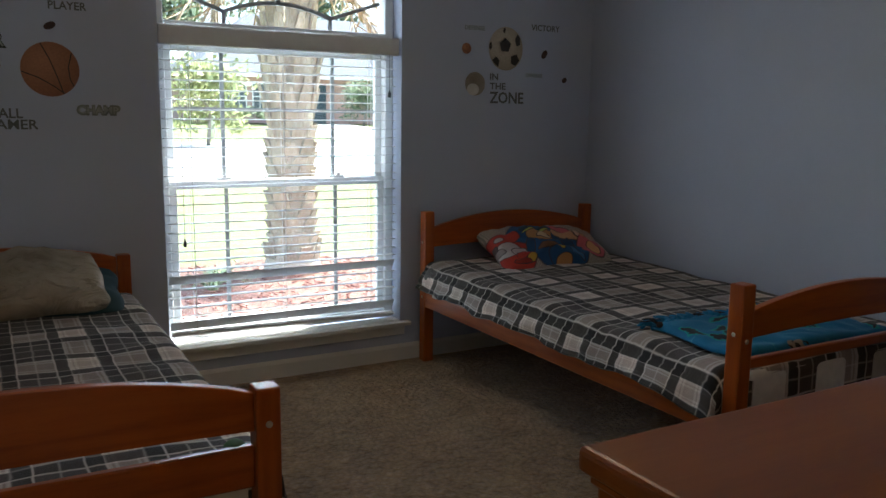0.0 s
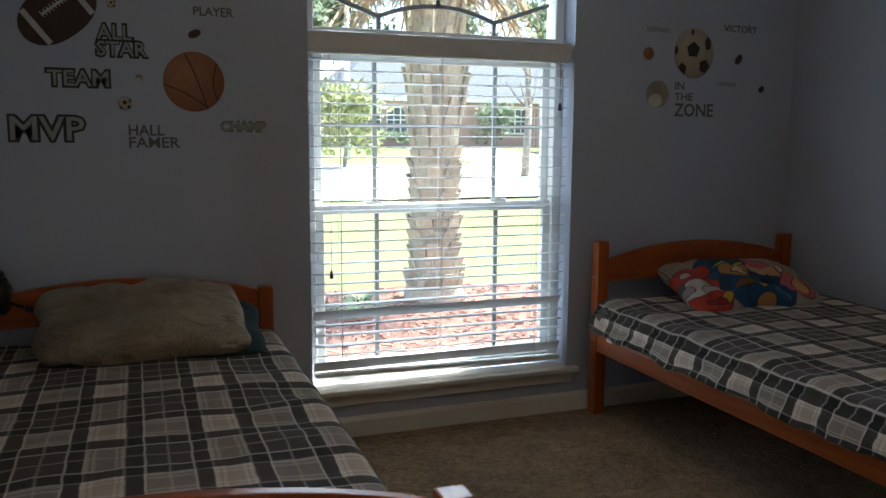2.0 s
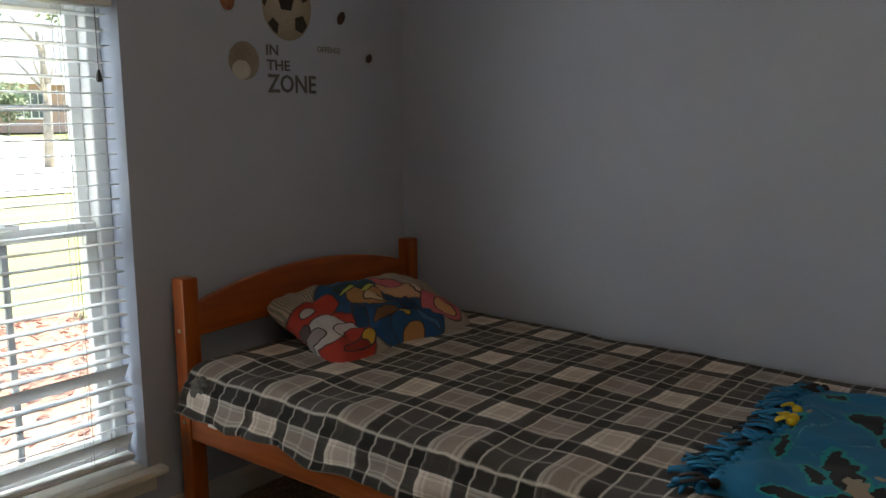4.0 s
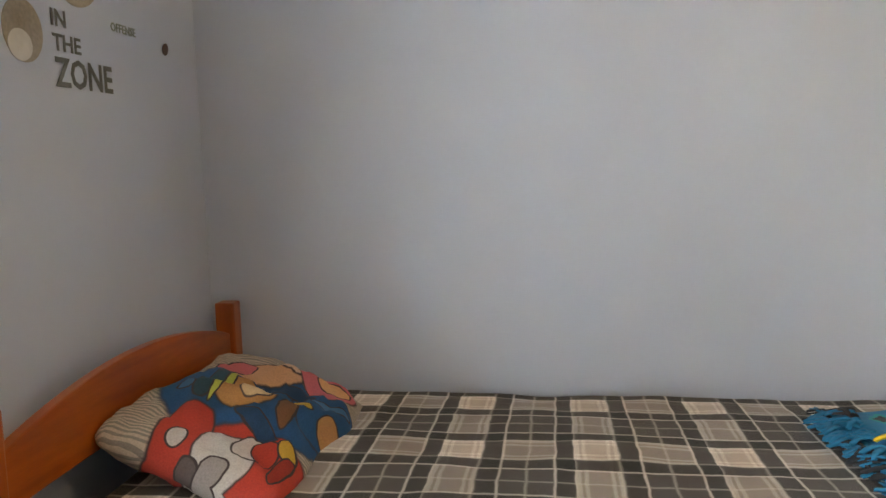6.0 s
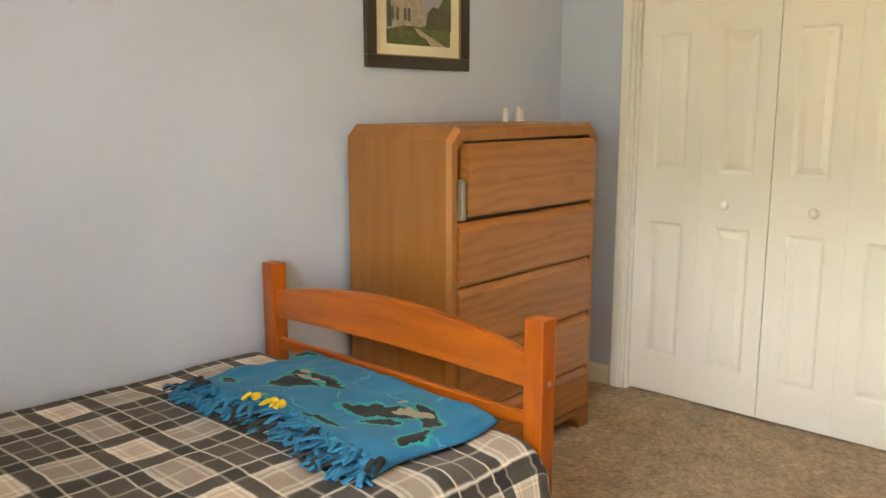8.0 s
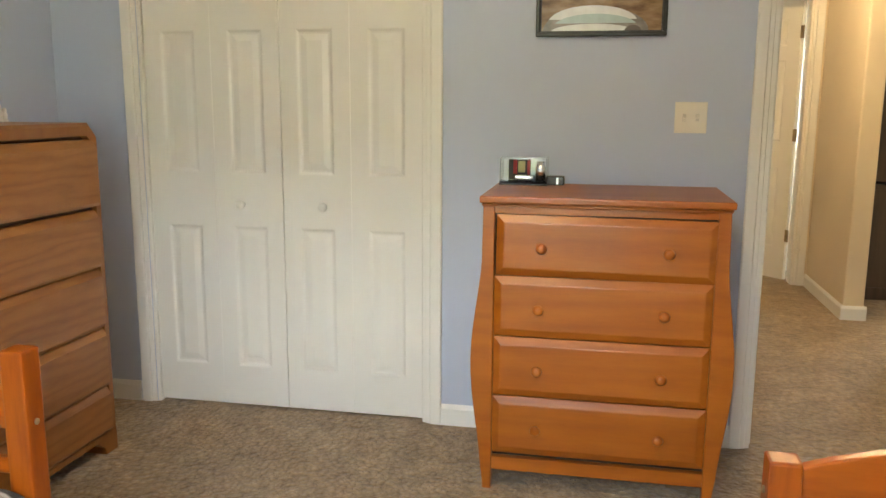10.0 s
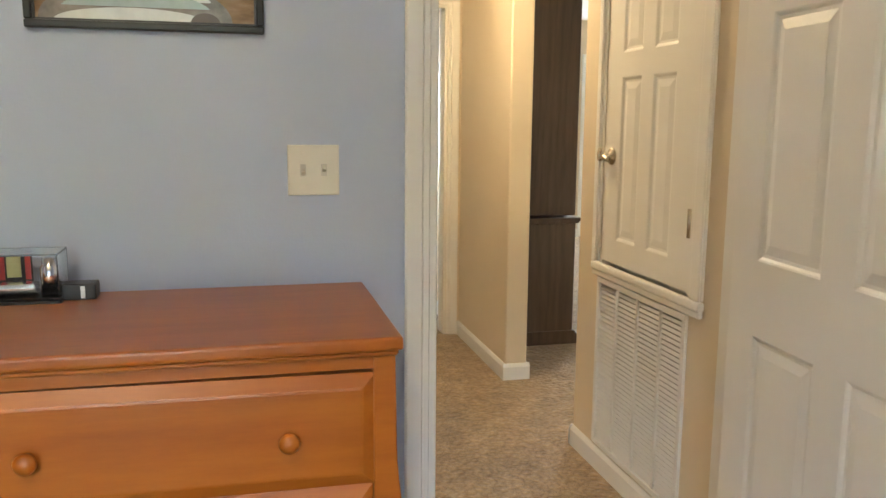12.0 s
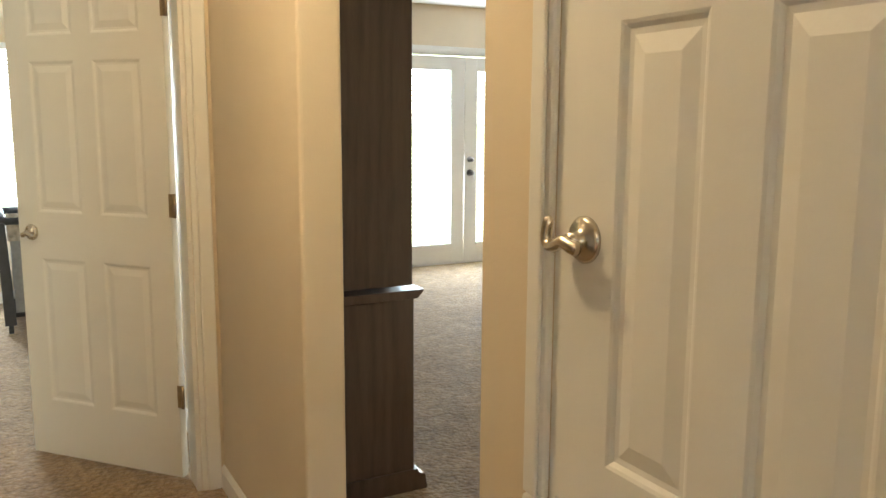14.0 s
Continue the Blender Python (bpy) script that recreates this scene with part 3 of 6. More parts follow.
# sill board and apron
bm = bmesh.new()
box(bm, WX0 - 0.045, WX1 + 0.045, -0.048, -0.001, SILL - 0.022, SILL, 0.006, 2)
box(bm, WX0 + 0.001, WX1 - 0.001, -0.001, 0.10, SILL - 0.0225, SILL - 0.0005)
box(bm, WX0 - 0.02, WX1 + 0.02, -0.016, -0.001, SILL - 0.075, SILL - 0.022, 0.004)
struct("window_sill", bm, TRIM, "white painted window sill and apron", "window sill")
# reveal linings are part of the wall; blind hangs inside
blind = thing("window_blind", "white horizontal slat blind, lowered with slats open", "blind", (cxw, 0.05, SILL))
bh = 1.592 - SILL
part("valance", B(-hw + 0.006, hw - 0.006, -0.036, 0.03, bh, bh + 0.085, 0.006, 2), SLAT, blind)
bm = bmesh.new()
box(bm, -0.574, 0.574, -0.024, 0.024, 0.034, 0.052, 0.005)
bmesh.ops.rotate(bm, cent=(0, 0, 0.043), matrix=Matrix.Rotation(0.012, 3, "Y"), verts=bm.verts)
part("bottom_rail", bm, SLAT, blind)
rnd = random.Random(4)
levels = []
z = 0.088
while z < bh - 0.02:
    levels.append(z)
    z += 0.0437
for i, z in enumerate(levels):
    tilt = 0.04 + rnd.uniform(-0.03, 0.03)
    if i in (0, 1):
        tilt = 1.05 if i == 0 else 0.35
    if i == 5:
        tilt = 1.0
    sag = rnd.uniform(-0.004, 0.004)
    bm = bmesh.new()
    pts = []
    for s in (-1, -0.5, 0, 0.5, 1):
        d = 0.025 * s
        pts.append((d * math.cos(tilt), -d * math.sin(tilt) + 0.0025 * (1 - s * s)))
    loop = pts + [(p[0], p[1] - 0.0024) for p in reversed(pts)]
    outline(bm, loop, -0.577, 0.577, "yz")
    ob = part("slat", bm, SLAT, blind)
    ob.location, ob.rotation_euler = (0, 0, z), (0, sag, 0)
CORD = plain("white_cord", (0.75, 0.75, 0.72), 0.8)
for x in (-0.46, -0.02, 0.44):
    bm = bmesh.new()
    for y in (-0.026, 0.026):
        cyl(bm, (x, y, 0.045), (x, y, bh), 0.0011, None, 5)
    cyl(bm, (x + 0.004, 0, 0.045), (x + 0.004, 0, bh), 0.0009, None, 5)
    part("ladder_cord", bm, CORD, blind)
bm = cyl(bmesh.new(), (-0.505, -0.032, 0.50), (-0.505, -0.032, bh), 0.0011, None, 5)
part("pull_cord", bm, CORD, blind)
bm = lathe(bmesh.new(), (-0.505, -0.032, 0.465), (0, 0, 1), [(0, 0.006), (0.006, 0.009), (0.02, 0.007), (0.036, 0.003)], 12)
part("cord_tassel", bm, plain("dark_tassel", (0.05, 0.05, 0.045), 0.5), blind, "dark cord tassel", True)
bm = cyl(bmesh.new(), (0.535, -0.032, bh - 0.18), (0.535, -0.032, bh), 0.0011, None, 5)
lathe(bm, (0.535, -0.032, bh - 0.21), (0, 0, 1), [(0, 0.006), (0.006, 0.009), (0.02, 0.007), (0.034, 0.003)], 12)
part("tilt_cord", bm, plain("dark_tilt_tassel", (0.06, 0.06, 0.055), 0.5), blind, "dark tilt cord tassel")

# ---- beds ----
BOLT = plain("bolt_head", (0.6, 0.58, 0.52), 0.3, 1.0)


def arched_board(bm, x0, x1, z0, z_end, z_mid, y0, y1, n=18):
    """A board between posts: level below, its top rising in a curve to the middle."""
    top = []
    for k in range(n + 1):
        u = k / n
        top.append((x1 + (x0 - x1) * u, z_end + (z_mid - z_end) * math.sin(math.pi * u) ** 0.8))
    low = []
    for k in range(n + 1):
        u = k / n
        low.append((x0 + (x1 - x0) * u, z0 + 0.012 * math.sin(math.pi * u)))
    outline(bm, low + top, y0, y1, "xz", 0.004)


def bed_frame(name, label, x0, x1, y_head, y_foot, head_top, foot_top, head_arch, foot_arch, head_low, foot_low, foot_rail, lift=0.0):
    """Posts, curved end boards and rails of a single bed; the head lies at y_head."""
    bed = thing(name, label, "bed", ((x0 + x1) / 2, (y_head + y_foot) / 2, 0), "single beds")
    w, l, p = x1 - x0, y_head - y_foot, 0.056
    for sx in (-1, 1):
        for sy, top in ((1, head_top), (-1, foot_top)):
            cx, cy = sx * (w / 2 - p / 2), sy * (l / 2 - p / 2)
            post = part("post", B(cx - p / 2, cx + p / 2, cy - p / 2, cy + p / 2, 0, top, 0.006, 2), PINE_Z, bed)
            for z in (0.33, 0.62):
                bm = lathe(bmesh.new(), (cx, cy + sy * p / 2, z), (0, sy, 0), [(0, 0.008), (0.002, 0.008), (0.003, 0.005)], 12)
                part("bolt", bm, BOLT, post, "small metal bolt head")
                bm = lathe(bmesh.new(), (cx + sx * p / 2, cy, z + 0.02), (sx, 0, 0), [(0, 0.007), (0.002, 0.007), (0.003, 0.004)], 12)
                part("bolt", bm, BOLT, post, "small metal bolt head")
    xa, xb = -w / 2 + p, w / 2 - p
    bm = bmesh.new()
    arched_board(bm, xa, xb, head_low, head_arch[0], head_arch[1], l / 2 - 0.042, l / 2 - 0.016)
    part("headboard", bm, PINE, bed)
    part("head_rail", B(xa, xb, l / 2 - 0.040, l / 2 - 0.018, 0.30, 0.42, 0.004), PINE, bed)
    bm = bmesh.new()
    arched_board(bm, xa, xb, foot_low, foot_arch[0], foot_arch[1], -l / 2 + 0.016, -l / 2 + 0.042)
    part("footboard", bm, PINE, bed)
    part("foot_rail", B(xa, xb, -l / 2 + 0.018, -l / 2 + 0.040, foot_rail[0], foot_rail[1], 0.004), PINE, bed)
    part("foot_low_rail", B(xa, xb, -l / 2 + 0.018, -l / 2 + 0.040, 0.27, 0.37, 0.004), PINE, bed)
    for sx in (-1, 1):
        x = sx * (w / 2 - 0.016)
        part("side_rail", B(x - 0.012, x + 0.012, -l / 2 + p, l / 2 - p, 0.298, 0.378, 0.005, 2), PINE_Y, bed)
    for k in range(10):
        y = -l / 2 + 0.15 + (l - 0.3) * k / 9
        part("slat", B(xa + 0.0, xb, y - 0.035, y + 0.035, 0.305, 0.322), PINE, bed)
    return bed


EX0, EX1, EH, EF = -1.134, -0.036, -0.048, -2.146
bed_frame("bed", "orange-stained pine single bed against the side wall", EX0, EX1, EH, EF, 0.802, 0.798, (0.715, 0.789), (0.706, 0.765), 0.614, 0.622, (0.520, 0.556))
WX_0, WX_1, WH, WF = -3.68, -2.580, -0.045, -2.135
bed_frame("bed", "orange-stained pine single bed with low headboard posts", WX_0, WX_1, WH, WF, 0.682, 0.702, (0.672, 0.740), (0.690, 0.765), 0.575, 0.603, (0.472, 0.570))


def mattress(x0, x1, y0, y1, z0, z1):
    bm = B(x0, x1, y0, y1, z0, z1, bevel=0.035, segments=4)
    ob = part("mattress", bm, plain("white_ticking", (0.7, 0.68, 0.64), 0.9), None, "", True)
    return tagged(ob, "white mattress under a plaid blanket", "mattress", "mattresses")


mattress(EX0 + 0.045, EX1 - 0.02, EF + 0.055, EH - 0.05, 0.325, 0.50)
mattress(WX_0 + 0.03, WX_1 - 0.045, WF + 0.055, WH - 0.05, 0.325, 0.49)


def cloth_mesh(name, nu, nv, place, mat, thick=0.006, parent=None):
    """A cloth from place(u, v) -> position and cloth coordinates, u and v from 0 to 1."""
    verts, uvs = [], []
    for j in range(nv + 1):
        for i in range(nu + 1):
            p, q = place(i / nu, j / nv)
            verts.append(p)
            uvs.append(q)
    faces = [(j * (nu + 1) + i, j * (nu + 1) + i + 1, (j + 1) * (nu + 1) + i + 1, (j + 1) * (nu + 1) + i) for j in range(nv) for i in range(nu)]
    me = bpy.data.meshes.new(name)
    me.from_pydata(verts, [], faces)
    layer = me.uv_layers.new(name="UVMap")
    for loop in me.loops:
        layer.data[loop.index].uv = uvs[loop.vertex_index]
    for p in me.polygons:
        p.use_smooth = True
    me.materials.append(mat)
    ob = new(name, me)
    if thick:
        mod = ob.modifiers.new("thickness", "SOLIDIFY")
        mod.thickness, mod.offset = thick, 1.0
    if parent:
        ob.parent = parent
    return ob


def plaid(name):
    """Black, grey and cream plaid fleece; one repeat of the weave is 1 in cloth coordinates."""
    m, t, b = material(name, 0.95)
    c = t.nodes.new("ShaderNodeTexCoord")
    sep = t.nodes.new("ShaderNodeSeparateXYZ")
    wob = node(t, "ShaderNodeTexNoise", Scale=4.5, Detail=3.0)
    t.links.new(c.outputs["UV"], wob.inputs["Vector"])
    add = t.nodes.new("ShaderNodeVectorMath")
    add.operation = "MULTIPLY_ADD"
    t.links.new(wob.outputs["Color"], add.inputs[0])
    add.inputs[1].default_value = (0.045, 0.045, 0)
    t.links.new(c.outputs["UV"], add.inputs[2])
    t.links.new(add.outputs[0], sep.inputs[0])
    D, L, C = (0.070, 0.062, 0.058), (0.58, 0.495, 0.44), (0.90, 0.85, 0.79)
    stops = [(0.0, C), (0.038, C), (0.046, L), (0.058, L), (0.068, C), (0.084, C), (0.098, L), (0.236, L), (0.248, C), (0.262, C), (0.272, L), (0.284, L), (0.294, C), (0.335, C), (0.465, L), (0.49, D), (0.85, D), (0.875, L), (0.985, C)]
    band, none = (0.085, 0.083, 0.081), (0, 0, 0)
    dark = [(0.0, (1, 1, 1)), (0.312, (1, 1, 1)), (0.330, band), (0.462, band), (0.474, (1, 1, 1)), (0.862, (1, 1, 1)), (0.874, band), (0.990, band), (1.0, (0.6, 0.6, 0.6))]
    lines = []
    for at, half, s in ((0.004, 0.020, 0.45), (0.318, 0.020, 0.45), (0.476, 0.016, 1.0), (0.668, 0.018, 0.5), (0.862, 0.016, 1.0)):
        lines += [(at - half, none), (at, (s, s, s)), (at + half, none)]
    f, g, k = [], [], []
    for axis in ("X", "Y"):
        fr = math_node(t, "FRACT", sep.outputs[axis])
        f.append(ramp(t, fr, stops))
        g.append(ramp(t, fr, lines))
        k.append(ramp(t, fr, dark))
    yarn = mix(t, f[0], f[1], 0.5)
    weave = math_node(t, "MULTIPLY", math_node(t, "MAXIMUM", g[0], g[1]), 0.72)
    over = mix(t, k[0], k[1], 1.0, "MULTIPLY")
    base = mix(t, yarn, mix(t, over, (0.012, 0.012, 0.012), 1.0, "LIGHTEN"), 1.0, "MULTIPLY")
    base = mix(t, base, (0.84, 0.80, 0.75), weave)
    fuzz = noise_tex(t, c.outputs["UV"], 105, 3, 0.7)
    tone = noise_tex(t, c.outputs["UV"], 2.3, 3)
    base = mix(t, base, ramp(t, fuzz, [(0.25, (0.72, 0.70, 0.68)), (0.75, (1.25, 1.23, 1.21))]), 1.0, "MULTIPLY")
    base = mix(t, base, ramp(t, tone, [(0.3, (0.82, 0.8, 0.78)), (0.7, (1.05, 1.05, 1.05))]), 1.0, "MULTIPLY")
    t.links.new(base, b.inputs["Base Color"])
    b.inputs["Sheen Weight"].default_value = 0.10
    bump(t, b, fuzz, 0.5, 0.003)
    return m


PLAID = plaid("plaid_fleece")
HEM = plain("grey_hem_stitch", (0.20, 0.185, 0.17), 0.95, 0, 0.5, 45)


def smooth01(a):
    a = max(0.0, min(1.0, a))
    return a * a * (3 - 2 * a)


def bedspread(label, wall_x, side_x, y_head, y_foot, z_head, z_foot, hem_head, hem_foot, seed, weave, foot_drop=0.14, far_drop=0.0):
    """A blanket over a bed: flat on top, hanging over the open side in shallow folds and tucked in at the foot."""
    w, l = abs(side_x - wall_x), y_head - y_foot
    sgn = 1 if side_x > wall_x else -1
    rr = 0.045
    off = Vector((seed * 3.1, seed * 1.7, 0))
    side_len, foot_len = 0.20, foot_drop
    U, V = w + side_len + far_drop, l + foot_len

    def place(u, v):
        s, d = u * U - far_drop, v * V
        zt = z_head + (z_foot - z_head) * (d / l)
        n = noise.noise(Vector((s * 3.2, d * 3.2, 0)) + off) * 0.008 + noise.noise(Vector((s * 9, d * 9, 3)) + off) * 0.0035
        n += 0.006 * math.sin(d * 21 + 3 * noise.noise(Vector((s * 4, d * 2, 7)) + off)) * smooth01((s - w + 0.35) / 0.3)
        hem = hem_head + (hem_foot - hem_head) * smooth01(d / l * 1.1) + 0.022 * noise.noise(Vector((d * 4, 1, 0)) + off) + 0.008 * noise.noise(Vector((d * 13, 2, 0)) + off) - 0.045 * smooth01((d - l + 0.22) / 0.2)
        x, y, z = s, -d, zt + n + 0.012 * math.sin(math.pi * max(0, min(1, s / w)))
        if s < 0:
            x, z = -0.01 - 0.01 * smooth01(-s / 0.05), zt + s
        if s > w - rr:
            a = (s - (w - rr)) / (rr * math.pi / 2)
            if a < 1:
                x = w - rr + rr * math.sin(a * math.pi / 2)
                z = zt + n * (1 - a) - rr * (1 - math.cos(a * math.pi / 2)) + 0.0
            else:
                f = (a - 1) * rr * math.pi / 2 / (U - far_drop - (w - rr + rr * math.pi / 2))
                fold = 0.014 * abs(math.sin(d * 11.5 + 3 * noise.noise(Vector((d * 2.5, 0, 5)) + off))) ** 0.6 - 0.008 + 0.024 * noise.noise(Vector((d * 6, f * 2, 9)) + off)
                x = w + 0.012 + 0.030 * f + fold * f
                z = zt - rr + (hem - zt + rr) * f
        if d > l - rr:
            a = (d - (l - rr)) / (rr * math.pi / 2)
            if a < 1:
                y = -(l - rr + rr * math.sin(a * math.pi / 2))
                z -= rr * (1 - math.cos(a * math.pi / 2))
            else:
                f = (a - 1) * rr * math.pi / 2
                y = -(l + 0.004 * math.sin(s * 20))
                z = max(z - rr - f, 0.30)
        return (wall_x + sgn * x, y_head + y, z), (s / weave[0] + weave[1], d / weave[2] + weave[3])

    ob = cloth_mesh("bedspread", 150, 240, place, PLAID, 0.007)
    bm = bmesh.new()
    line = [Vector(place(1.0, k / 120)[0]) + Vector((0, 0, 0.002)) for k in range(121)]
    for a, b in zip(line, line[1:]):
        cyl(bm, a, b, 0.0045, None, 6, False)
    part("hem", bm, HEM, ob, "stitched dark grey hem", True)
    return tagged(ob, label, "blanket", "plaid bedspreads")


spread = bedspread("black, grey and cream plaid fleece bedspread hanging over the side", EX1 - 0.012, EX0 - 0.008, EH - 0.075, EF + 0.062, 0.532, 0.505, 0.402, 0.392, 1, (0.365, -1.141, 0.297, -4.14))
bedspread("black, grey and cream plaid fleece bedspread, slightly creased", WX_0 + 0.03, WX_1 + 0.012, WH - 0.07, WF + 0.062, 0.520, 0.520, 0.38, 0.35, 3, (0.27, -1.70, 0.36, -2.73), 0.16)

bm = bmesh.new()
bmesh.ops.create_icosphere(bm, subdivisions=4, radius=1.0)
for v in bm.verts:
    d = 1 + 0.22 * noise.noise(v.co * 2.1) + 0.10 * noise.noise(v.co * 5.0 + Vector((3, 1, 0)))
    v.co = Vector((EX0 - 0.004 + v.co.x * 0.034 * d, EH - 0.135 + v.co.y * 0.060 * d, 0.455 + v.co.z * 0.062 * d))
part("bunched_corner", bm, plain("grey_fleece_back", (0.13, 0.125, 0.115), 0.95, 0, 0.5, 60), spread, "bunched grey corner of the bedspread", True)
part("label_tag", B(EX0 - 0.020, EX0 - 0.016, EH - 0.215, EH - 0.175, 0.375, 0.402, 0.001), plain("white_label", (0.75, 0.74, 0.70), 0.8), spread, "white sewn-in label")


def pillow(name, label, at, turn, w, d, h, mat, seed, thick_pow=0.55, rumple=0.8):
    """A soft stuffed pillow with pinched corners, w by d, h thick."""
    n, m = 40, 28
    off = Vector((seed, seed * 2.3, 0))
    verts, faces, idx = [], [], {}
    for side in (1, -1):
        for j in range(m + 1):
            for i in range(n + 1):
                u, v = 2 * i / n - 1, 2 * j / m - 1
                rim = i in (0, n) or j in (0, m)
                if side < 0 and rim:
                    idx[side, i, j] = idx[1, i, j]
                    continue
                t = ((1 - abs(u) ** 2.6) * (1 - abs(v) ** 2.6)) ** thick_pow
                pinch = 1 - 0.07 * (1 - abs(u)) * abs(v) ** 3, 1 - 0.06 * (1 - abs(v)) * abs(u) ** 3
                fold = abs(noise.noise(Vector((u * 3.5 + v, v * 2.2 - u, side)) + off))
                k = -0.05 * (rumple > 1) * (0.25 - fold) * (fold < 0.25) + noise.noise(Vector((u * 2.4, v * 2.0, side)) + off) * 0.026 * rumple + noise.noise(Vector((u * 6, v * 5, side * 2)) + off) * 0.014 * rumple
                bend = 0.016 * rumple * noise.noise(Vector((v * 1.7, 4, 0)) + off) * abs(u), 0.020 * rumple * noise.noise(Vector((u * 2.1, 9, 0)) + off) * abs(v)
                soft = 1 - 0.10 * (u * v) ** 4
                verts.append((u * w / 2 * pinch[1] * soft + bend[0], v * d / 2 * pinch[0] * soft + bend[1], side * (h / 2) * t + (k * t if not rim else 0.004 * k)))
                idx[side, i, j] = len(verts) - 1
        for j in range(m):
            for i in range(n):
                q = [idx[side, i, j], idx[side, i + 1, j], idx[side, i + 1, j + 1], idx[side, i, j + 1]]
                faces.append(q if side > 0 else q[::-1])
    me = bpy.data.meshes.new(name)
    me.from_pydata(verts, [], faces)
    for p in me.polygons:
        p.use_smooth = True
    me.materials.append(mat)
    ob = new(name, me)
    ob.matrix_world = pose(*at, *turn)
    return tagged(ob, label, "pillow", "bed pillows")


def blot(t, v, at, size, turn=0.0):
    """1 inside an ellipse in the xy plane of v, 0 outside, with a soft thin edge."""
    m = t.nodes.new("ShaderNodeMapping")
    m.vector_type = "TEXTURE"
    m.inputs["Location"].default_value = (*at, 0)
    m.inputs["Rotation"].default_value = (0, 0, radians(turn))
    m.inputs["Scale"].default_value = (size[0], size[1], 1000)
    t.links.new(v, m.inputs[0])
    ln = t.nodes.new("ShaderNodeVectorMath")
    ln.operation = "LENGTH"
    t.links.new(m.outputs[0], ln.inputs[0])
    return ramp(t, ln.outputs["Value"], [(0.93, (1, 1, 1)), (0.99, (0, 0, 0))])


def printed_pillow():
    """Pillowcase with a bold print in plain patches of colour."""
    m, t, b = material("colourful_pillowcase", 0.9)
    v = coords(t)
    w = node(t, "ShaderNodeTexNoise", Scale=9.0, Detail=2.0)
    t.links.new(v, w.inputs["Vector"])
    add = t.nodes.new("ShaderNodeVectorMath")
    add.operation = "MULTIPLY_ADD"
    t.links.new(w.outputs["Color"], add.inputs[0])
    add.inputs[1].default_value = (0.03, 0.03, 0)
    t.links.new(v, add.inputs[2])
    move = t.nodes.new("ShaderNodeVectorMath")
    move.operation = "ADD"
    move.inputs[1].default_value = (0.045, 0.015, 0)
    t.links.new(add.outputs[0], move.inputs[0])
    v = move.outputs[0]
    stripes = node(t, "ShaderNodeTexWave", Scale=28.0)
    stripes.bands_direction = "X"
    t.links.new(v, stripes.inputs["Vector"])
    base = ramp(t, stripes.outputs["Fac"], [(0.45, (0.50, 0.42, 0.34)), (0.55, (0.26, 0.24, 0.21))])
    BLUE, RED, TAN, WHITE, PINK, GOLD = (0.015, 0.085, 0.22), (0.46, 0.045, 0.03), (0.46, 0.23, 0.085), (0.52, 0.50, 0.50), (0.58, 0.14, 0.17), (0.60, 0.38, 0.05)
    for at, size, turn, c in (
            ((0.02, 0.02), (0.19, 0.22), 5, BLUE), ((0.10, -0.12), (0.13, 0.08), 10, BLUE), ((-0.30, 0.08), (0.04, 0.13), 10, GOLD),
            ((-0.22, -0.06), (0.13, 0.15), 12, RED), ((-0.20, 0.08), (0.11, 0.06), 10, RED), ((-0.215, -0.02), (0.08, 0.062), 15, WHITE), ((-0.165, -0.055), (0.045, 0.035), 0, (0.55, 0.5, 0.5)),
            ((-0.16, -0.09), (0.04, 0.03), 20, RED), ((-0.27, 0.03), (0.03, 0.02), 40, (0.10, 0.08, 0.08)), ((-0.21, 0.09), (0.028, 0.022), 0, WHITE),
            ((0.02, 0.06), (0.085, 0.08), 0, TAN), ((0.03, 0.03), (0.05, 0.035), 0, (0.62, 0.46, 0.28)),
            ((0.02, 0.13), (0.10, 0.03), 4, (0.02, 0.06, 0.09)), ((0.02, 0.108), (0.095, 0.009), 4, (0.45, 0.50, 0.10)),
            ((0.05, -0.16), (0.05, 0.035), 0, TAN), ((0.08, -0.07), (0.018, 0.024), 0, GOLD), ((-0.13, -0.13), (0.035, 0.02), 30, GOLD), ((-0.255, -0.015), (0.022, 0.030), 15, (0.30, 0.27, 0.27)), ((-0.19, -0.14), (0.05, 0.014), -10, (0.30, 0.03, 0.02)), ((0.15, -0.12), (0.016, 0.05), 20, (0.05, 0.16, 0.34)), ((-0.03, 0.17), (0.03, 0.014), 10, (0.05, 0.16, 0.34)), ((-0.09, -0.03), (0.02, 0.07), -20, (0.012, 0.05, 0.13)), ((0.13, 0.0), (0.03, 0.08), 25, (0.012, 0.05, 0.13)), ((0.0, -0.06), (0.07, 0.018), 15, (0.20, 0.09, 0.04)),
            ((0.22, 0.07), (0.11, 0.09), -20, (0.60, 0.34, 0.20)), ((0.25, 0.02), (0.055, 0.04), -10, (0.66, 0.50, 0.40)),
            ((0.20, 0.15), (0.08, 0.025), -14, PINK), ((0.27, -0.07), (0.075, 0.085), 15, PINK), ((0.275, -0.09), (0.032, 0.045), 10, (0.70, 0.38, 0.18))):
        base = mix(t, base, (0.05, 0.035, 0.04), blot(t, v, at, (size[0] + 0.005, size[1] + 0.005), turn))
        base = mix(t, base, c, blot(t, v, at, size, turn))
    fine = noise_tex(t, coords(t), 260, 2)
    t.links.new(mix(t, base, ramp(t, fine, [(0.3, (0.85, 0.85, 0.85)), (0.7, (1.1, 1.1, 1.1))]), 1.0, "MULTIPLY"), b.inputs["Base Color"])
    bump(t, b, fine, 0.2, 0.001)
    return m


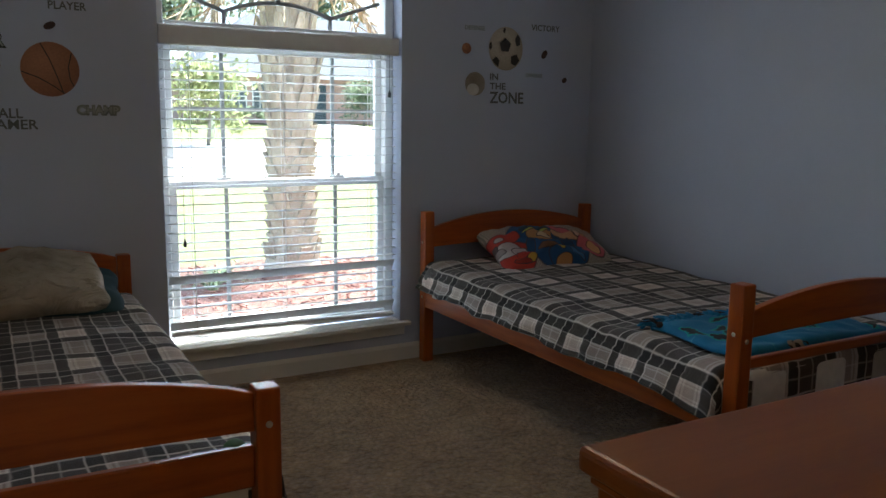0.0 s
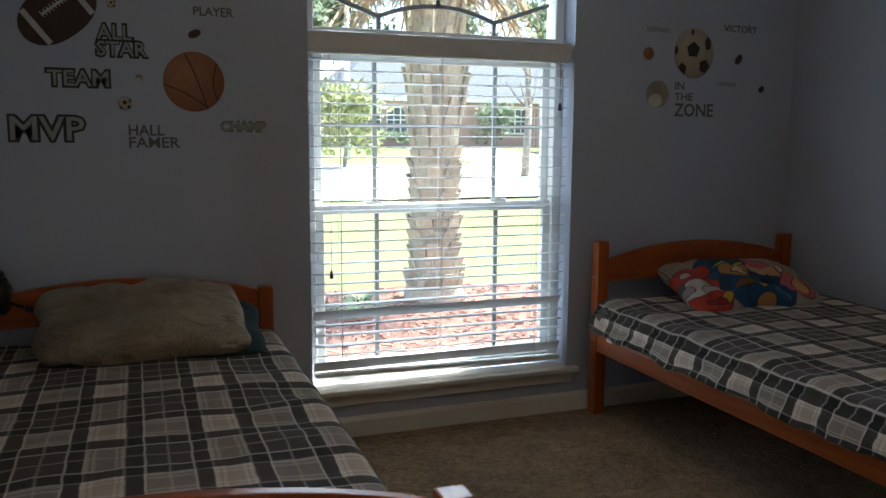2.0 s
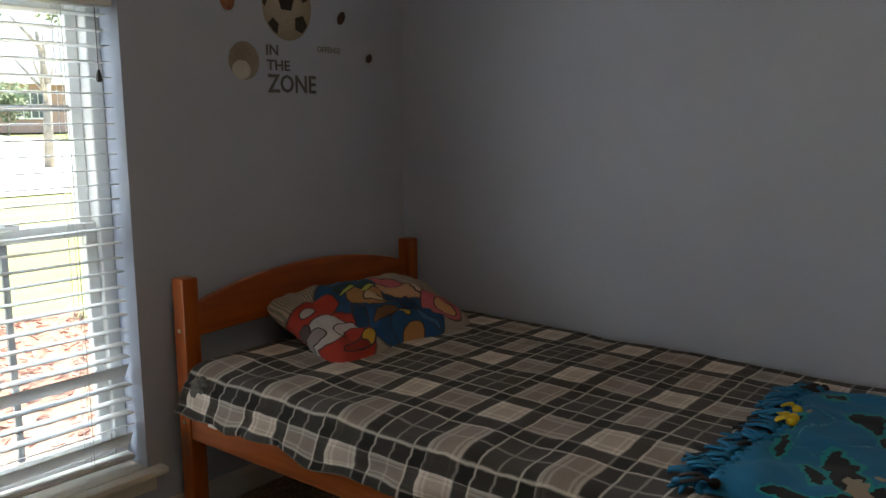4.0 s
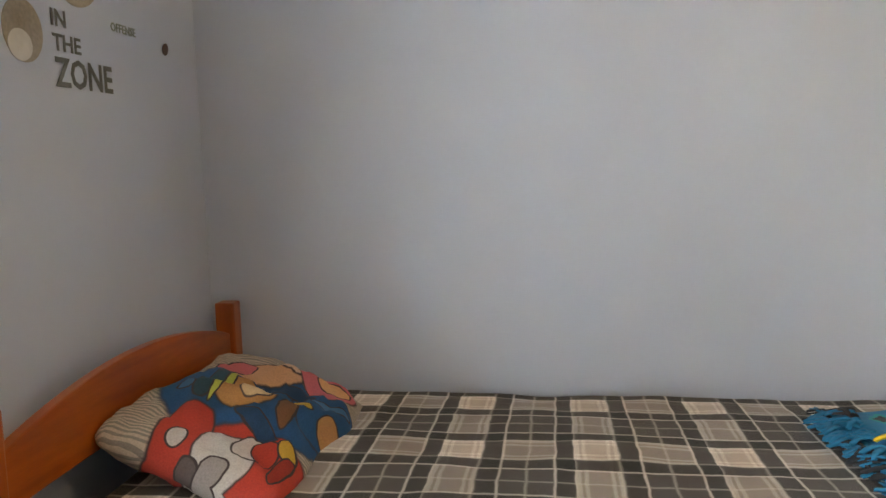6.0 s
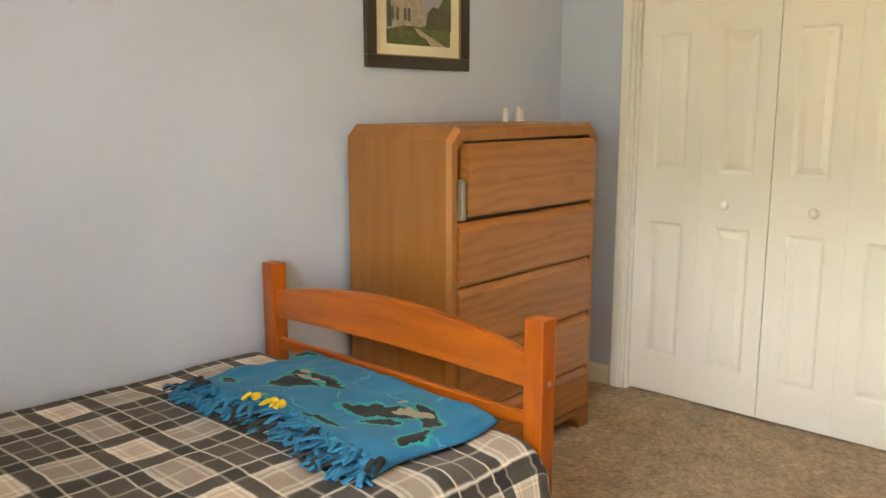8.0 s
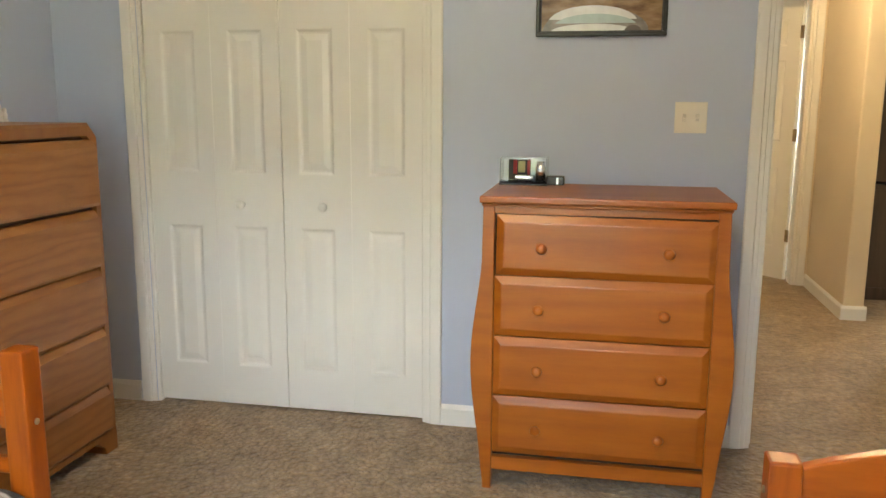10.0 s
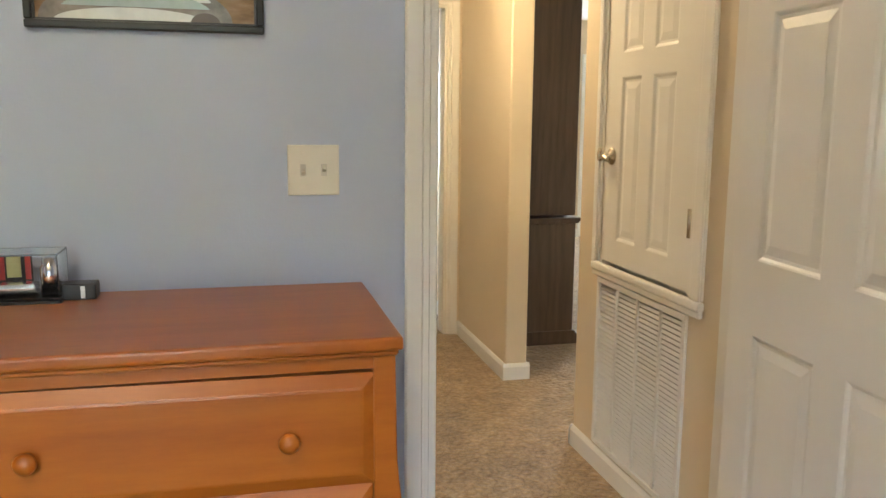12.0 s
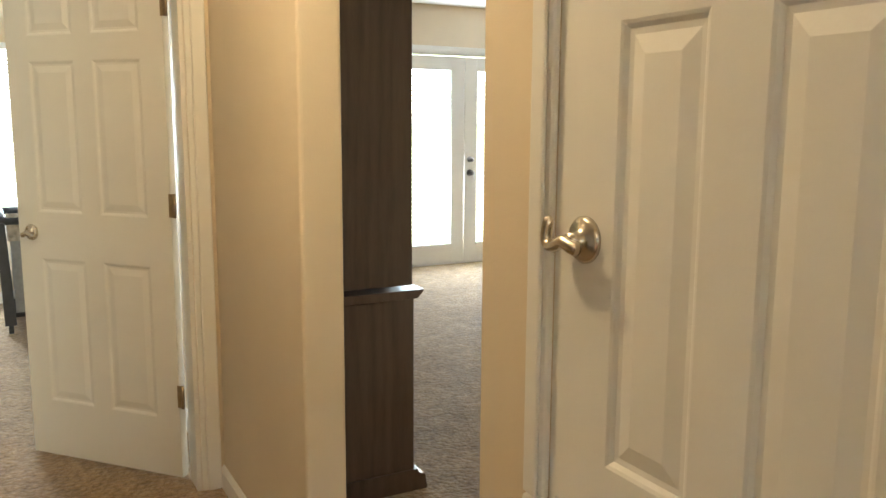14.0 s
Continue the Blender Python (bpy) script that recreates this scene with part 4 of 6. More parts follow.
pillow("pillow", "colourful printed pillow propped against the headboard", (-0.505, -0.305, 0.592), (19, 0, -3), 0.70, 0.45, 0.165, printed_pillow(), 2.0, 0.50, 1.3)


def beige_case():
    m, t, b = material("beige_pillowcase", 0.9)
    n1 = noise_tex(t, coords(t), 5, 3)
    n2 = noise_tex(t, coords(t), 240, 2)
    t.links.new(ramp(t, n1, [(0.3, (0.24, 0.205, 0.155)), (0.5, (0.35, 0.305, 0.24)), (0.7, (0.42, 0.375, 0.305))]), b.inputs["Base Color"])
    crease = node(t, "ShaderNodeTexNoise", Scale=4.0, Detail=3.0, Roughness=0.5, Distortion=1.6)
    t.links.new(coords(t, (1.0, 2.6, 1.0), turn=(0, 0, 0.5)), crease.inputs["Vector"])
    ridge = math_node(t, "ABSOLUTE", math_node(t, "SUBTRACT", crease.outputs["Fac"], 0.5))
    h = math_node(t, "ADD", math_node(t, "MULTIPLY", n2, 0.15), math_node(t, "MULTIPLY", ridge, 6.0))
    bump(t, b, math_node(t, "ADD", h, n1), 0.8, 0.02)
    return m


pillow("pillow", "dark teal pillow under a beige one", (-3.0, -0.30, 0.575), (14, 0, 0), 0.72, 0.44, 0.13, plain("dark_teal_fabric", (0.015, 0.045, 0.055), 0.9), 5.0)
pillow("pillow", "rumpled beige pillow lying on a dark one", (-3.06, -0.320, 0.628), (20, 0, 1), 0.70, 0.45, 0.18, beige_case(), 9.0, 0.46, 1.3)

# ---- throw on the bed ----


def throw_material():
    """Blue fleece printed with black patches, teal edges, tan scraps and pale veins."""
    m, t, b = material("blue_printed_fleece", 0.95)
    v = coords(t)
    wn = node(t, "ShaderNodeTexNoise", Scale=13.0, Detail=3.0, Roughness=0.6)
    t.links.new(v, wn.inputs["Vector"])
    warp = t.nodes.new("ShaderNodeVectorMath")
    warp.operation = "MULTIPLY_ADD"
    t.links.new(wn.outputs["Color"], warp.inputs[0])
    warp.inputs[1].default_value = (0.10, 0.10, 0.0)
    t.links.new(v, warp.inputs[2])
    q = warp.outputs[0]
    vein = node(t, "ShaderNodeTexVoronoi", Scale=4.6)
    vein.feature = "DISTANCE_TO_EDGE"
    t.links.new(q, vein.inputs["Vector"])
    n3 = noise_tex(t, v, 9.0, 2, 0.5)
    base = ramp(t, noise_tex(t, v, 5, 3), [(0.3, (0.002, 0.115, 0.25)), (0.7, (0.004, 0.17, 0.34))])
    bolt = math_node(t, "MULTIPLY", ramp(t, vein.outputs["Distance"], [(0.004, (0.6, 0.6, 0.6)), (0.012, (0, 0, 0))]), ramp(t, n3, [(0.42, (0, 0, 0)), (0.58, (0.8, 0.8, 0.8))]))
    base = mix(t, base, (0.14, 0.42, 0.48), bolt)
    TEAL, INK, TAN = (0.0, 0.24, 0.25), (0.010, 0.010, 0.012), (0.30, 0.25, 0.19)
    o = 0.05
    patches = (((0.06, 0.045), (0.080, 0.026), 20), ((0.00, -0.030), (0.070, 0.022), -14), ((0.09, -0.01), (0.022, 0.040), 10), ((-0.255, 0.035), (0.100, 0.030), 24), ((-0.36, -0.03), (0.060, 0.022), -30),
               ((-0.31, 0.075), (0.050, 0.018), 50), ((-0.20, 0.165), (0.07, 0.012), 8), ((0.20, 0.15), (0.05, 0.014), -8), ((-0.43, 0.08), (0.018, 0.050), 5), ((-0.41, 0.0), (0.030, 0.014), 60), ((-0.06, 0.175), (0.05, 0.012), 0), ((0.26, -0.14), (0.04, 0.012), 30))
    for grow, c in ((0.012, TEAL), (0.0, INK)):
        for at, size, turn in patches:
            base = mix(t, base, c, blot(t, q, (at[0] + o, at[1] + o), (size[0] + grow, size[1] + grow), turn))
    for at, size, turn in (((0.045, 0.00), (0.055, 0.010), 14), ((0.09, -0.035), (0.020, 0.010), 0), ((-0.33, -0.010), (0.055, 0.011), 30), ((-0.27, -0.045), (0.016, 0.013), 0), ((-0.215, -0.185), (0.045, 0.022), 10), ((0.02, 0.17), (0.02, 0.010), 0)):
        base = mix(t, base, TAN, blot(t, q, (at[0] + o, at[1] + o), size, turn))
    speck = noise_tex(t, v, 34, 3, 0.6)
    base = mix(t, base, INK, math_node(t, "MULTIPLY", blot(t, v, (-0.215, -0.185), (0.06, 0.03)), ramp(t, speck, [(0.54, (0, 0, 0)), (0.57, (1, 1, 1))])))
    t.links.new(base, b.inputs["Base Color"])
    b.inputs["Sheen Weight"].default_value = 0.05
    bump(t, b, noise_tex(t, v, 280, 2), 0.4, 0.002)
    return m


THROW = throw_material()
YELLOW = plain("yellow_fleece", (0.62, 0.42, 0.02), 0.9)
BLACKF = plain("black_fleece", (0.015, 0.015, 0.018), 0.9)
BLUEF = plain("blue_fleece", (0.006, 0.14, 0.28), 0.9)
throw = thing("throw_blanket", "folded blue fleece throw with a knotted fringe", "blanket", (-0.55, -1.90, 0.0))


def bed_top(x, y):
    d = (EH - 0.075 - y) / (EH - 0.075 - EF - 0.062)
    s = (EX1 - 0.012 - x) / (EX1 - EX0)
    return 0.532 + (0.505 - 0.532) * d + 0.012 * math.sin(math.pi * max(0, min(1, s)))


def throw_place(u, v):
    x = -0.255 - 0.765 * u + 0.010 * math.sin(v * 7) - 0.012 * v
    edge = -1.690 + 0.016 * math.sin(u * 9) + 0.02 * u
    y = edge + (-2.092 + 0.03 * u - edge) * v
    lift = 0.020 + 0.012 * noise.noise(Vector((u * 5, v * 4, 2))) + 0.006 * noise.noise(Vector((u * 14, v * 9, 5)))
    rim = min(u, 1 - u, v, 1 - v)
    lift *= smooth01(rim / 0.035) * 0.8 + 0.2
    return (x + 0.55, y + 1.90, bed_top(x, y) + 0.014 + lift), (x, y)


cloth_mesh("cloth", 70, 40, throw_place, THROW, 0.010, throw)
rnd = random.Random(11)
for k in range(104):
    u = (k % 78 + 0.5) / 78 if k < 78 else (k - 78 + 0.5) / 26
    x, y, way = -0.255 - 0.765 * u, -1.690 + 0.016 * math.sin(u * 9) + 0.02 * u - (0.028 if k >= 78 else 0), (rnd.uniform(-0.6, 0.6), 1)
    z = bed_top(x, y) + (0.022 if k < 78 else 0.040)
    ln = rnd.uniform(0.040, 0.075)
    if k in (87, 89, 90):
        ln, z = 0.035, z + 0.012
    wx, wy = way[0] * ln + rnd.uniform(-0.02, 0.02), way[1] * ln
    bm = bmesh.new()
    lathe(bm, (x + 0.55 + wx * 0.15, y + 1.90 + wy * 0.15, z), (wx, wy, 0.002), [(-0.012, 0.004), (-0.006, 0.011), (0.004, 0.012), (0.012, 0.005)], 8)
    for s in (-1, 1):
        here = Vector((x + 0.55 + wx * 0.25, y + 1.90 + wy * 0.25, z))
        turn = math.atan2(wy, wx) + s * rnd.uniform(0.0, 0.5)
        curl = rnd.uniform(-0.7, 0.7)
        rings = []
        for i in range(4):
            n = Vector((-math.sin(turn), math.cos(turn), 0)) * (0.0085 - 0.001 * i)
            up = Vector((0, 0, 0.004))
            rings.append([bm.verts.new(here + c) for c in (-n, n, n + up, up - n)])
            here = here + Vector((math.cos(turn), math.sin(turn), 0)) * ln / 3 + Vector((0, 0, (0.010, -0.004, -0.006, 0)[i] * rnd.uniform(0.4, 1.5)))
            turn += curl
        for one, two in zip(rings, rings[1:]):
            for i in range(4):
                bm.faces.new((one[i], one[(i + 1) % 4], two[(i + 1) % 4], two[i]))
        bm.faces.new(rings[0][::-1])
        bm.faces.new(rings[-1])
    mat = YELLOW if k in (87, 89, 90) else BLACKF if rnd.random() < (0.55 if 24 < k < 48 else 0.14) else BLUEF
    part("tassel", bm, mat, throw, "", True)

# ---- dark headset hung on the far bed's corner ----
cap = thing("headset", "black headset hung over the bed's corner post", "headset", (-3.60, -0.10, 0.70))
bm = bmesh.new()
last = None
for k in range(15):
    a = math.pi * k / 14
    p = (0.085 * math.cos(a), 0.0, 0.02 + 0.10 * math.sin(a))
    if last:
        cyl(bm, last, p, 0.026, None, 10)
    last = p
part("headband", bm, BLACK, cap, "", True)
for s in (-1, 1):
    bm = lathe(bmesh.new(), (s * 0.085, 0, 0.0), (s, 0, 0), [(-0.04, 0.05), (-0.03, 0.064), (0.014, 0.062), (0.028, 0.04)], 18)
    part("ear_cup", bm, BLACK, cap, "", True)
bm = cyl(bmesh.new(), (0.09, -0.02, -0.01), (0.17, -0.06, -0.035), 0.006, None, 8)
lathe(bm, (0.17, -0.06, -0.035), (1, -0.5, 0), [(-0.012, 0.008), (0, 0.014), (0.014, 0.012), (0.02, 0.005)], 10)
part("microphone", bm, BLACK, cap, "", True)
bm = cyl(bmesh.new(), (-0.02, -0.030, 0.118), (0.07, -0.030, 0.082), 0.004, None, 6)
part("silver_trim", bm, STEEL, cap, "thin silver trim")
# small green ball on the bed behind the footboard
bm = bmesh.new()
bmesh.ops.create_uvsphere(bm, u_segments=20, v_segments=12, radius=0.028)
for v in bm.verts:
    v.co.z *= 0.96
ball = part("ball", bm, plain("green_rubber", (0.10, 0.20, 0.08), 0.6), None, "", True)
ball.location = (-2.672, -2.085, 0.553)
tagged(ball, "small green ball on the plaid bedspread", "ball")

# ---- oak chest of drawers ----
chest = thing("chest_of_drawers", "tall golden oak chest of drawers with crooked top drawer", "chest of drawers", (-0.27, -2.905, 0))
CXF, CXB, CYL, CYR, CZ = -0.235, 0.235, 0.436, -0.434, 1.228


def rim_outline(y0, y1, z0, z1, c):
    return [(y0, z0), (y1, z0), (y1, z1 - c), (y1 - c, z1), (y0 + c, z1), (y0, z1 - c)]


bm = bmesh.new()
cc = 0.042
pts_out = rim_outline(CYR, CYL, 0.060, CZ, cc)
pts_in = rim_outline(CYR + 0.038, CYL - 0.038, 0.086, CZ - 0.045, 0.03)
n = len(pts_out)
front = [[bm.verts.new((x, y, z)) for y, z in ring] for x, ring in ((CXB, pts_out), (CXF + 0.014, pts_out), (CXF, [(y * 0.97, z - 0.012 if z > 0.6 else z + 0.006) for y, z in pts_out]), (CXF, pts_in), (CXF + 0.03, pts_in))]
for a, b in zip(front, front[1:]):
    for k in range(n):
        bm.faces.new((a[k], a[(k + 1) % n], b[(k + 1) % n], b[k]))
bm.faces.new(front[0])
bm.faces.new(front[-1])
bmesh.ops.recalc_face_normals(bm, faces=bm.faces)
part("body", bm, OAK_Z, chest)
for y in (CYR + 0.02, CYL - 0.02):
    for x in (CXF + 0.05, CXB - 0.05):
        bm = bmesh.new()
        s = 1 if y < 0 else -1
        outline(bm, [(y - s * 0.02, 0.0), (y + s * 0.05, 0.0), (y + s * 0.06, 0.03), (y + s * 0.11, 0.066), (y - s * 0.02, 0.066)], x - 0.045, x + 0.045, "yz", 0.003)
        part("foot", bm, OAK_Z, chest)
# brown panel: shading between the oak drawers, given as a base colour
part("recess", B(CXF + 0.026, CXF + 0.031, CYR + 0.037, CYL - 0.037, 0.085, CZ - 0.044), plain("shaded_oak", (0.10, 0.045, 0.014), 0.7), chest, "dark panel coloured as gap shade behind the drawers")
zs = [1.170, 0.924, 0.711, 0.488, 0.264, 0.090]
for k in range(5):
    top, low = zs[k] - (0.009 if k == 0 else 0.003), zs[k + 1] + 0.002
    prof = [(CXF + 0.028, low), (CXF - 0.004, low), (CXF - 0.010, low + 0.012), (CXF - 0.010, top - 0.028), (CXF + 0.004, top - 0.006), (CXF + 0.010, top), (CXF + 0.028, top)]
    bm = bmesh.new()
    outline(bm, prof, CYR + 0.044, CYL - (0.068 if k == 0 else 0.044), "xz")
    ob = part("drawer", bm, OAK, chest)
    if k == 0:
        ob.location = (-0.006, 0, 0.011)
        ob.rotation_euler = (radians(0.35), 0, 0)
part("drawer_side", B(CXF - 0.012, CXF + 0.02, CYL - 0.067, CYL - 0.050, 0.93, 1.06), plain("pale_drawer_side", (0.22, 0.20, 0.15), 0.6), chest, "pale drawer side showing in the gap")

# little white figures on the chest
WHITEC = plain("white_ceramic", (0.75, 0.74, 0.70), 0.4)
for k, (x, y, s) in enumerate(((-0.17, -3.185, 0.8), (-0.19, -3.24, 0.95), (-0.17, -3.29, 0.75))):
    bm = lathe(bmesh.new(), (0, 0, 0), (0, 0, 1), [(0, 0.020), (0.006, 0.020), (0.012, 0.013), (0.035, 0.015), (0.045, 0.010), (0.052, 0.013), (0.062, 0.010), (0.066, 0.003)], 16)
    fig = part("figurine", bm, WHITEC, None, "", True)
    fig.location, fig.scale = (x, y, CZ), (0.7, 0.7, s)
    tagged(fig, "small white ceramic figurine on the oak chest", "figurine", "white figurines")

# ---- cherry dresser ----
dresser = thing("dresser", "reddish-brown four-drawer dresser with bowed sides", "dresser", (-2.289, -3.535, 0))
DF, DB = 0.245, -0.222
hw2 = 0.385


def bow(z):
    """How far the dresser's side stands out at a height."""
    if z > 0.80:
        return 0.003 * (0.97 - z) / 0.17
    return 0.003 + 0.034 * math.sin(math.pi * min(1, (0.80 - z) / 0.70)) ** 1.5 - 0.012 * smooth01((0.12 - z) / 0.12)


bm = box(bmesh.new(), -0.396, 0.396, DB, DF + 0.016, 0.986, 1.010, 0.007, 3)
box(bm, -0.389, 0.389, DB, DF + 0.008, 0.975, 0.987, 0.004)
part("top", bm, CHERRY, dresser, "glossy reddish-brown top")
for s in (-1, 1):
    bm = bmesh.new()
    steps = [0.98 - 0.98 * k / 30 for k in range(31)]
    outer = [(s * (hw2 + bow(z)), z) for z in steps]
    inner = [(s * (hw2 - 0.038), z) for z in reversed(steps)]
    outline(bm, outer + inner, DF - 0.045, DF, "xz", 0.004)
    part("corner_post", bm, CHERRY, dresser)
    bm = bmesh.new()
    outline(bm, [(s * (hw2 + bow(z) - 0.008), z) for z in steps if z >= 0.06] + [(s * (hw2 - 0.03), z) for z in reversed(steps) if z >= 0.06], DB + 0.03, DF - 0.045, "xz")
    part("side_panel", bm, CHERRY, dresser)
    bm = bmesh.new()
    outline(bm, outer + inner, DB, DB + 0.03, "xz")
    part("back_post", bm, CHERRY, dresser)
part("back_panel", B(-hw2 + 0.038, hw2 - 0.038, DB + 0.005, DB + 0.015, 0.06, 0.975), CHERRY, dresser)
part("top_rail", B(-hw2 + 0.038, hw2 - 0.038, DF - 0.03, DF - 0.004, 0.953, 0.975), CHERRY, dresser)
part("base_rail", B(-hw2 + 0.038, hw2 - 0.038, DF - 0.03, DF - 0.006, 0.07, 0.115), CHERRY, dresser)
# dark panel puts the shade of the drawer slits into its colour
part("recess", B(-hw2 + 0.038, hw2 - 0.038, DF - 0.035, DF - 0.031, 0.116, 0.952), GAP_SHADE, dresser, "dark panel coloured as gap shade behind the drawers")
for k, top in enumerate((0.948, 0.747, 0.541, 0.335)):
    h = 0.201 if k else 0.199
    z0, x0, x1 = top - h, -hw2 + 0.0395, hw2 - 0.0395
    bm = bmesh.new()
    rings = []
    for inset, y in ((0.0, DF - 0.028), (0.0, DF - 0.006), (0.022, DF + 0.006), (0.027, DF + 0.007)):
        rings.append([bm.verts.new(c) for c in ((x0 + inset, y, z0 + inset), (x1 - inset, y, z0 + inset), (x1 - inset, y, top - inset), (x0 + inset, y, top - inset))])
    for a, b in zip(rings, rings[1:]):
        for i in range(4):
            bm.faces.new((a[i], a[(i + 1) % 4], b[(i + 1) % 4], b[i]))
    bm.faces.new(rings[-1])
    bm.faces.new(rings[0][::-1])
    bmesh.ops.recalc_face_normals(bm, faces=bm.faces)
    drawer = part("drawer", bm, CHERRY, dresser)
    if k == 0:
        drawer.rotation_euler = (0, radians(-0.35), 0)
    for x in (-0.198, 0.198):
        bm = lathe(bmesh.new(), (x, DF + 0.007, top - 0.103), (0, 1, 0), [(0, 0.010), (0.008, 0.008), (0.014, 0.013), (0.022, 0.018), (0.029, 0.015), (0.033, 0.006)], 18)
        part("knob", bm, CHERRY, drawer, "round wooden knob", True)

# things on the dresser
DT = 1.010
clear = glass_material("clear_plastic", (0.95, 0.97, 0.98))
case = thing("display_case", "clear plastic display case with a small toy inside", "display case", (-1.995, -3.70, DT))
for x0, x1, y0, y1, z0, z1 in ((-0.085, 0.085, -0.045, 0.045, 0.006, 0.012), (-0.085, 0.085, -0.045, 0.045, 0.094, 0.098), (-0.085, -0.082, -0.045, 0.045, 0.012, 0.094), (0.082, 0.085, -0.045, 0.045, 0.012, 0.094), (-0.082, 0.082, 0.042, 0.045, 0.012, 0.094)):
    part("pane", B(x0, x1, y0, y1, z0, z1), clear, case, "clear plastic side")
part("base", B(-0.087, 0.087, -0.047, 0.047, 0, 0.006), BLACK, case)
part("backing", B(-0.062, 0.02, 0.036, 0.040, 0.013, 0.092), plain("dark_card", (0.03, 0.022, 0.02), 0.5), case, "dark picture card")
part("red_print", B(-0.044, -0.030, 0.0325, 0.0355, 0.035, 0.085), plain("red_print", (0.45, 0.03, 0.03), 0.5), case, "red print")
part("red_print", B(0.008, 0.018, 0.0325, 0.0355, 0.035, 0.085), plain("red_print_b", (0.45, 0.03, 0.03), 0.5), case, "red print")
part("yellow_print", B(-0.026, 0.0, 0.0325, 0.0355, 0.040, 0.082), plain("yellow_print", (0.55, 0.50, 0.22), 0.5), case, "pale yellow print")
bm = box(bmesh.new(), -0.035, 0.035, -0.015, 0.03, 0.014, 0.034, 0.008, 3)
part("toy_body", bm, plain("silver_toy", (0.7, 0.7, 0.7), 0.2, 0.9), case, "silver toy")
bm = lathe(bmesh.new(), (0.06, 0, 0.014), (0, 0, 1), [(0, 0.018), (0.05, 0.018), (0.055, 0.014), (0.07, 0.014)], 18)
part("small_jar", bm, plain("chrome_cup", (0.75, 0.75, 0.75), 0.15, 1.0), case, "chrome cup", True)
case.rotation_euler = (0, 0, radians(180))
gadget = thing("small_black_box", "small black plastic gadget box on the dresser", "gadget", (-2.11, -3.70, DT))
part("shell", B(-0.032, 0.032, -0.025, 0.025, 0, 0.032, 0.004, 2), BLACK, gadget)
part("strip", B(-0.012, -0.004, 0.0245, 0.0262, 0.004, 0.028), STEEL, gadget, "thin grey strip")

# ---- switch plate ----
plate = thing("light_switch", "white two-gang light switch plate on the wall", "light switch", (-2.585, YS, 1.255))
SW = plain("ivory_plastic", (0.78, 0.74, 0.64), 0.35, 0.0, 0.02)
part("plate", B(-0.057, 0.057, 0, 0.006, -0.056, 0.056, 0.003, 2), SW, plate)
for x, up in ((-0.023, 1), (0.023, -1)):
    part("slot", B(x - 0.006, x + 0.006, 0.0058, 0.0066, -0.013, 0.013), plain("slot_shadow", (0.60, 0.57, 0.50), 0.6), plate, "toggle slot")
    bm = B(x - 0.0045, x + 0.0045, 0.004, 0.018, -0.006, 0.006, 0.0015)
    tog = part("toggle", bm, SW, plate)
    tog.rotation_euler = (radians(24 * up), 0, 0)
    for z in (-0.036, 0.036):
        bm = lathe(bmesh.new(), (x, 0.0055, z), (0, 1, 0), [(0, 0.0035), (0.0012, 0.003)], 10)
        part("screw", bm, SW, plate)

# ---- pictures ----


def picture_frame(name, label, at, turn, w, h, rail, depth, mat, rim):
    """Mitred frame, its back against the wall at y = 0, facing +y."""
    ob = thing(name, label, "picture", at, "", turn)
    bm = bmesh.new()
    for a, b, c, d in ((-w / 2, w / 2, 0, rail), (-w / 2, w / 2, h - rail, h), (-w / 2, -w / 2 + rail, rail, h - rail), (w / 2 - rail, w / 2, rail, h - rail)):
        box(bm, a, b, 0.002, depth, c, d, 0.004, 2)
    part("frame", bm, mat, ob)
    bm = bmesh.new()
    for a, b, c, d in ((-w / 2 + rail, w / 2 - rail, rail, rail + 0.004), (-w / 2 + rail, -w / 2 + rail + 0.004, rail, h - rail), (w / 2 - rail - 0.004, w / 2 - rail, rail, h - rail)):
        box(bm, a, b, 0.008, depth * 0.7, c, d)
    part("inner_lip", bm, rim, ob)
    return ob


FRAME = plain("black_brown_frame", (0.03, 0.025, 0.02), 0.35)
pic = picture_frame("framed_picture", "framed photo of a building with cream mat", (XE, -2.857, 1.425), 90, 0.555, 0.66, 0.046, 0.025, FRAME, BRASS)
part("mat_board", B(-0.232, 0.232, 0.004, 0.009, 0.046, 0.614), plain("cream_mat", (0.72, 0.66, 0.48), 0.8, 0, 0.03), pic, "cream mat board")
px0, px1, pz0, pz1 = -0.172, 0.172, 0.088, 0.56


def flat(name, pts, y, mat, owner, label=""):
    bm = bmesh.new()
    outline(bm, pts, y, y + 0.0012, "xz")
    return part(name, bm, mat, owner, label)


def sky_print(name, low, high, z0, z1):
    m, t, b = material(name, 0.25)
    sep = t.nodes.new("ShaderNodeSeparateXYZ")
    t.links.new(coords(t), sep.inputs[0])
    f = math_node(t, "DIVIDE", math_node(t, "SUBTRACT", sep.outputs["Z"], z0), z1 - z0)
    t.links.new(ramp(t, f, [(0.0, low), (1.0, high)]), b.inputs["Base Color"])
    return m


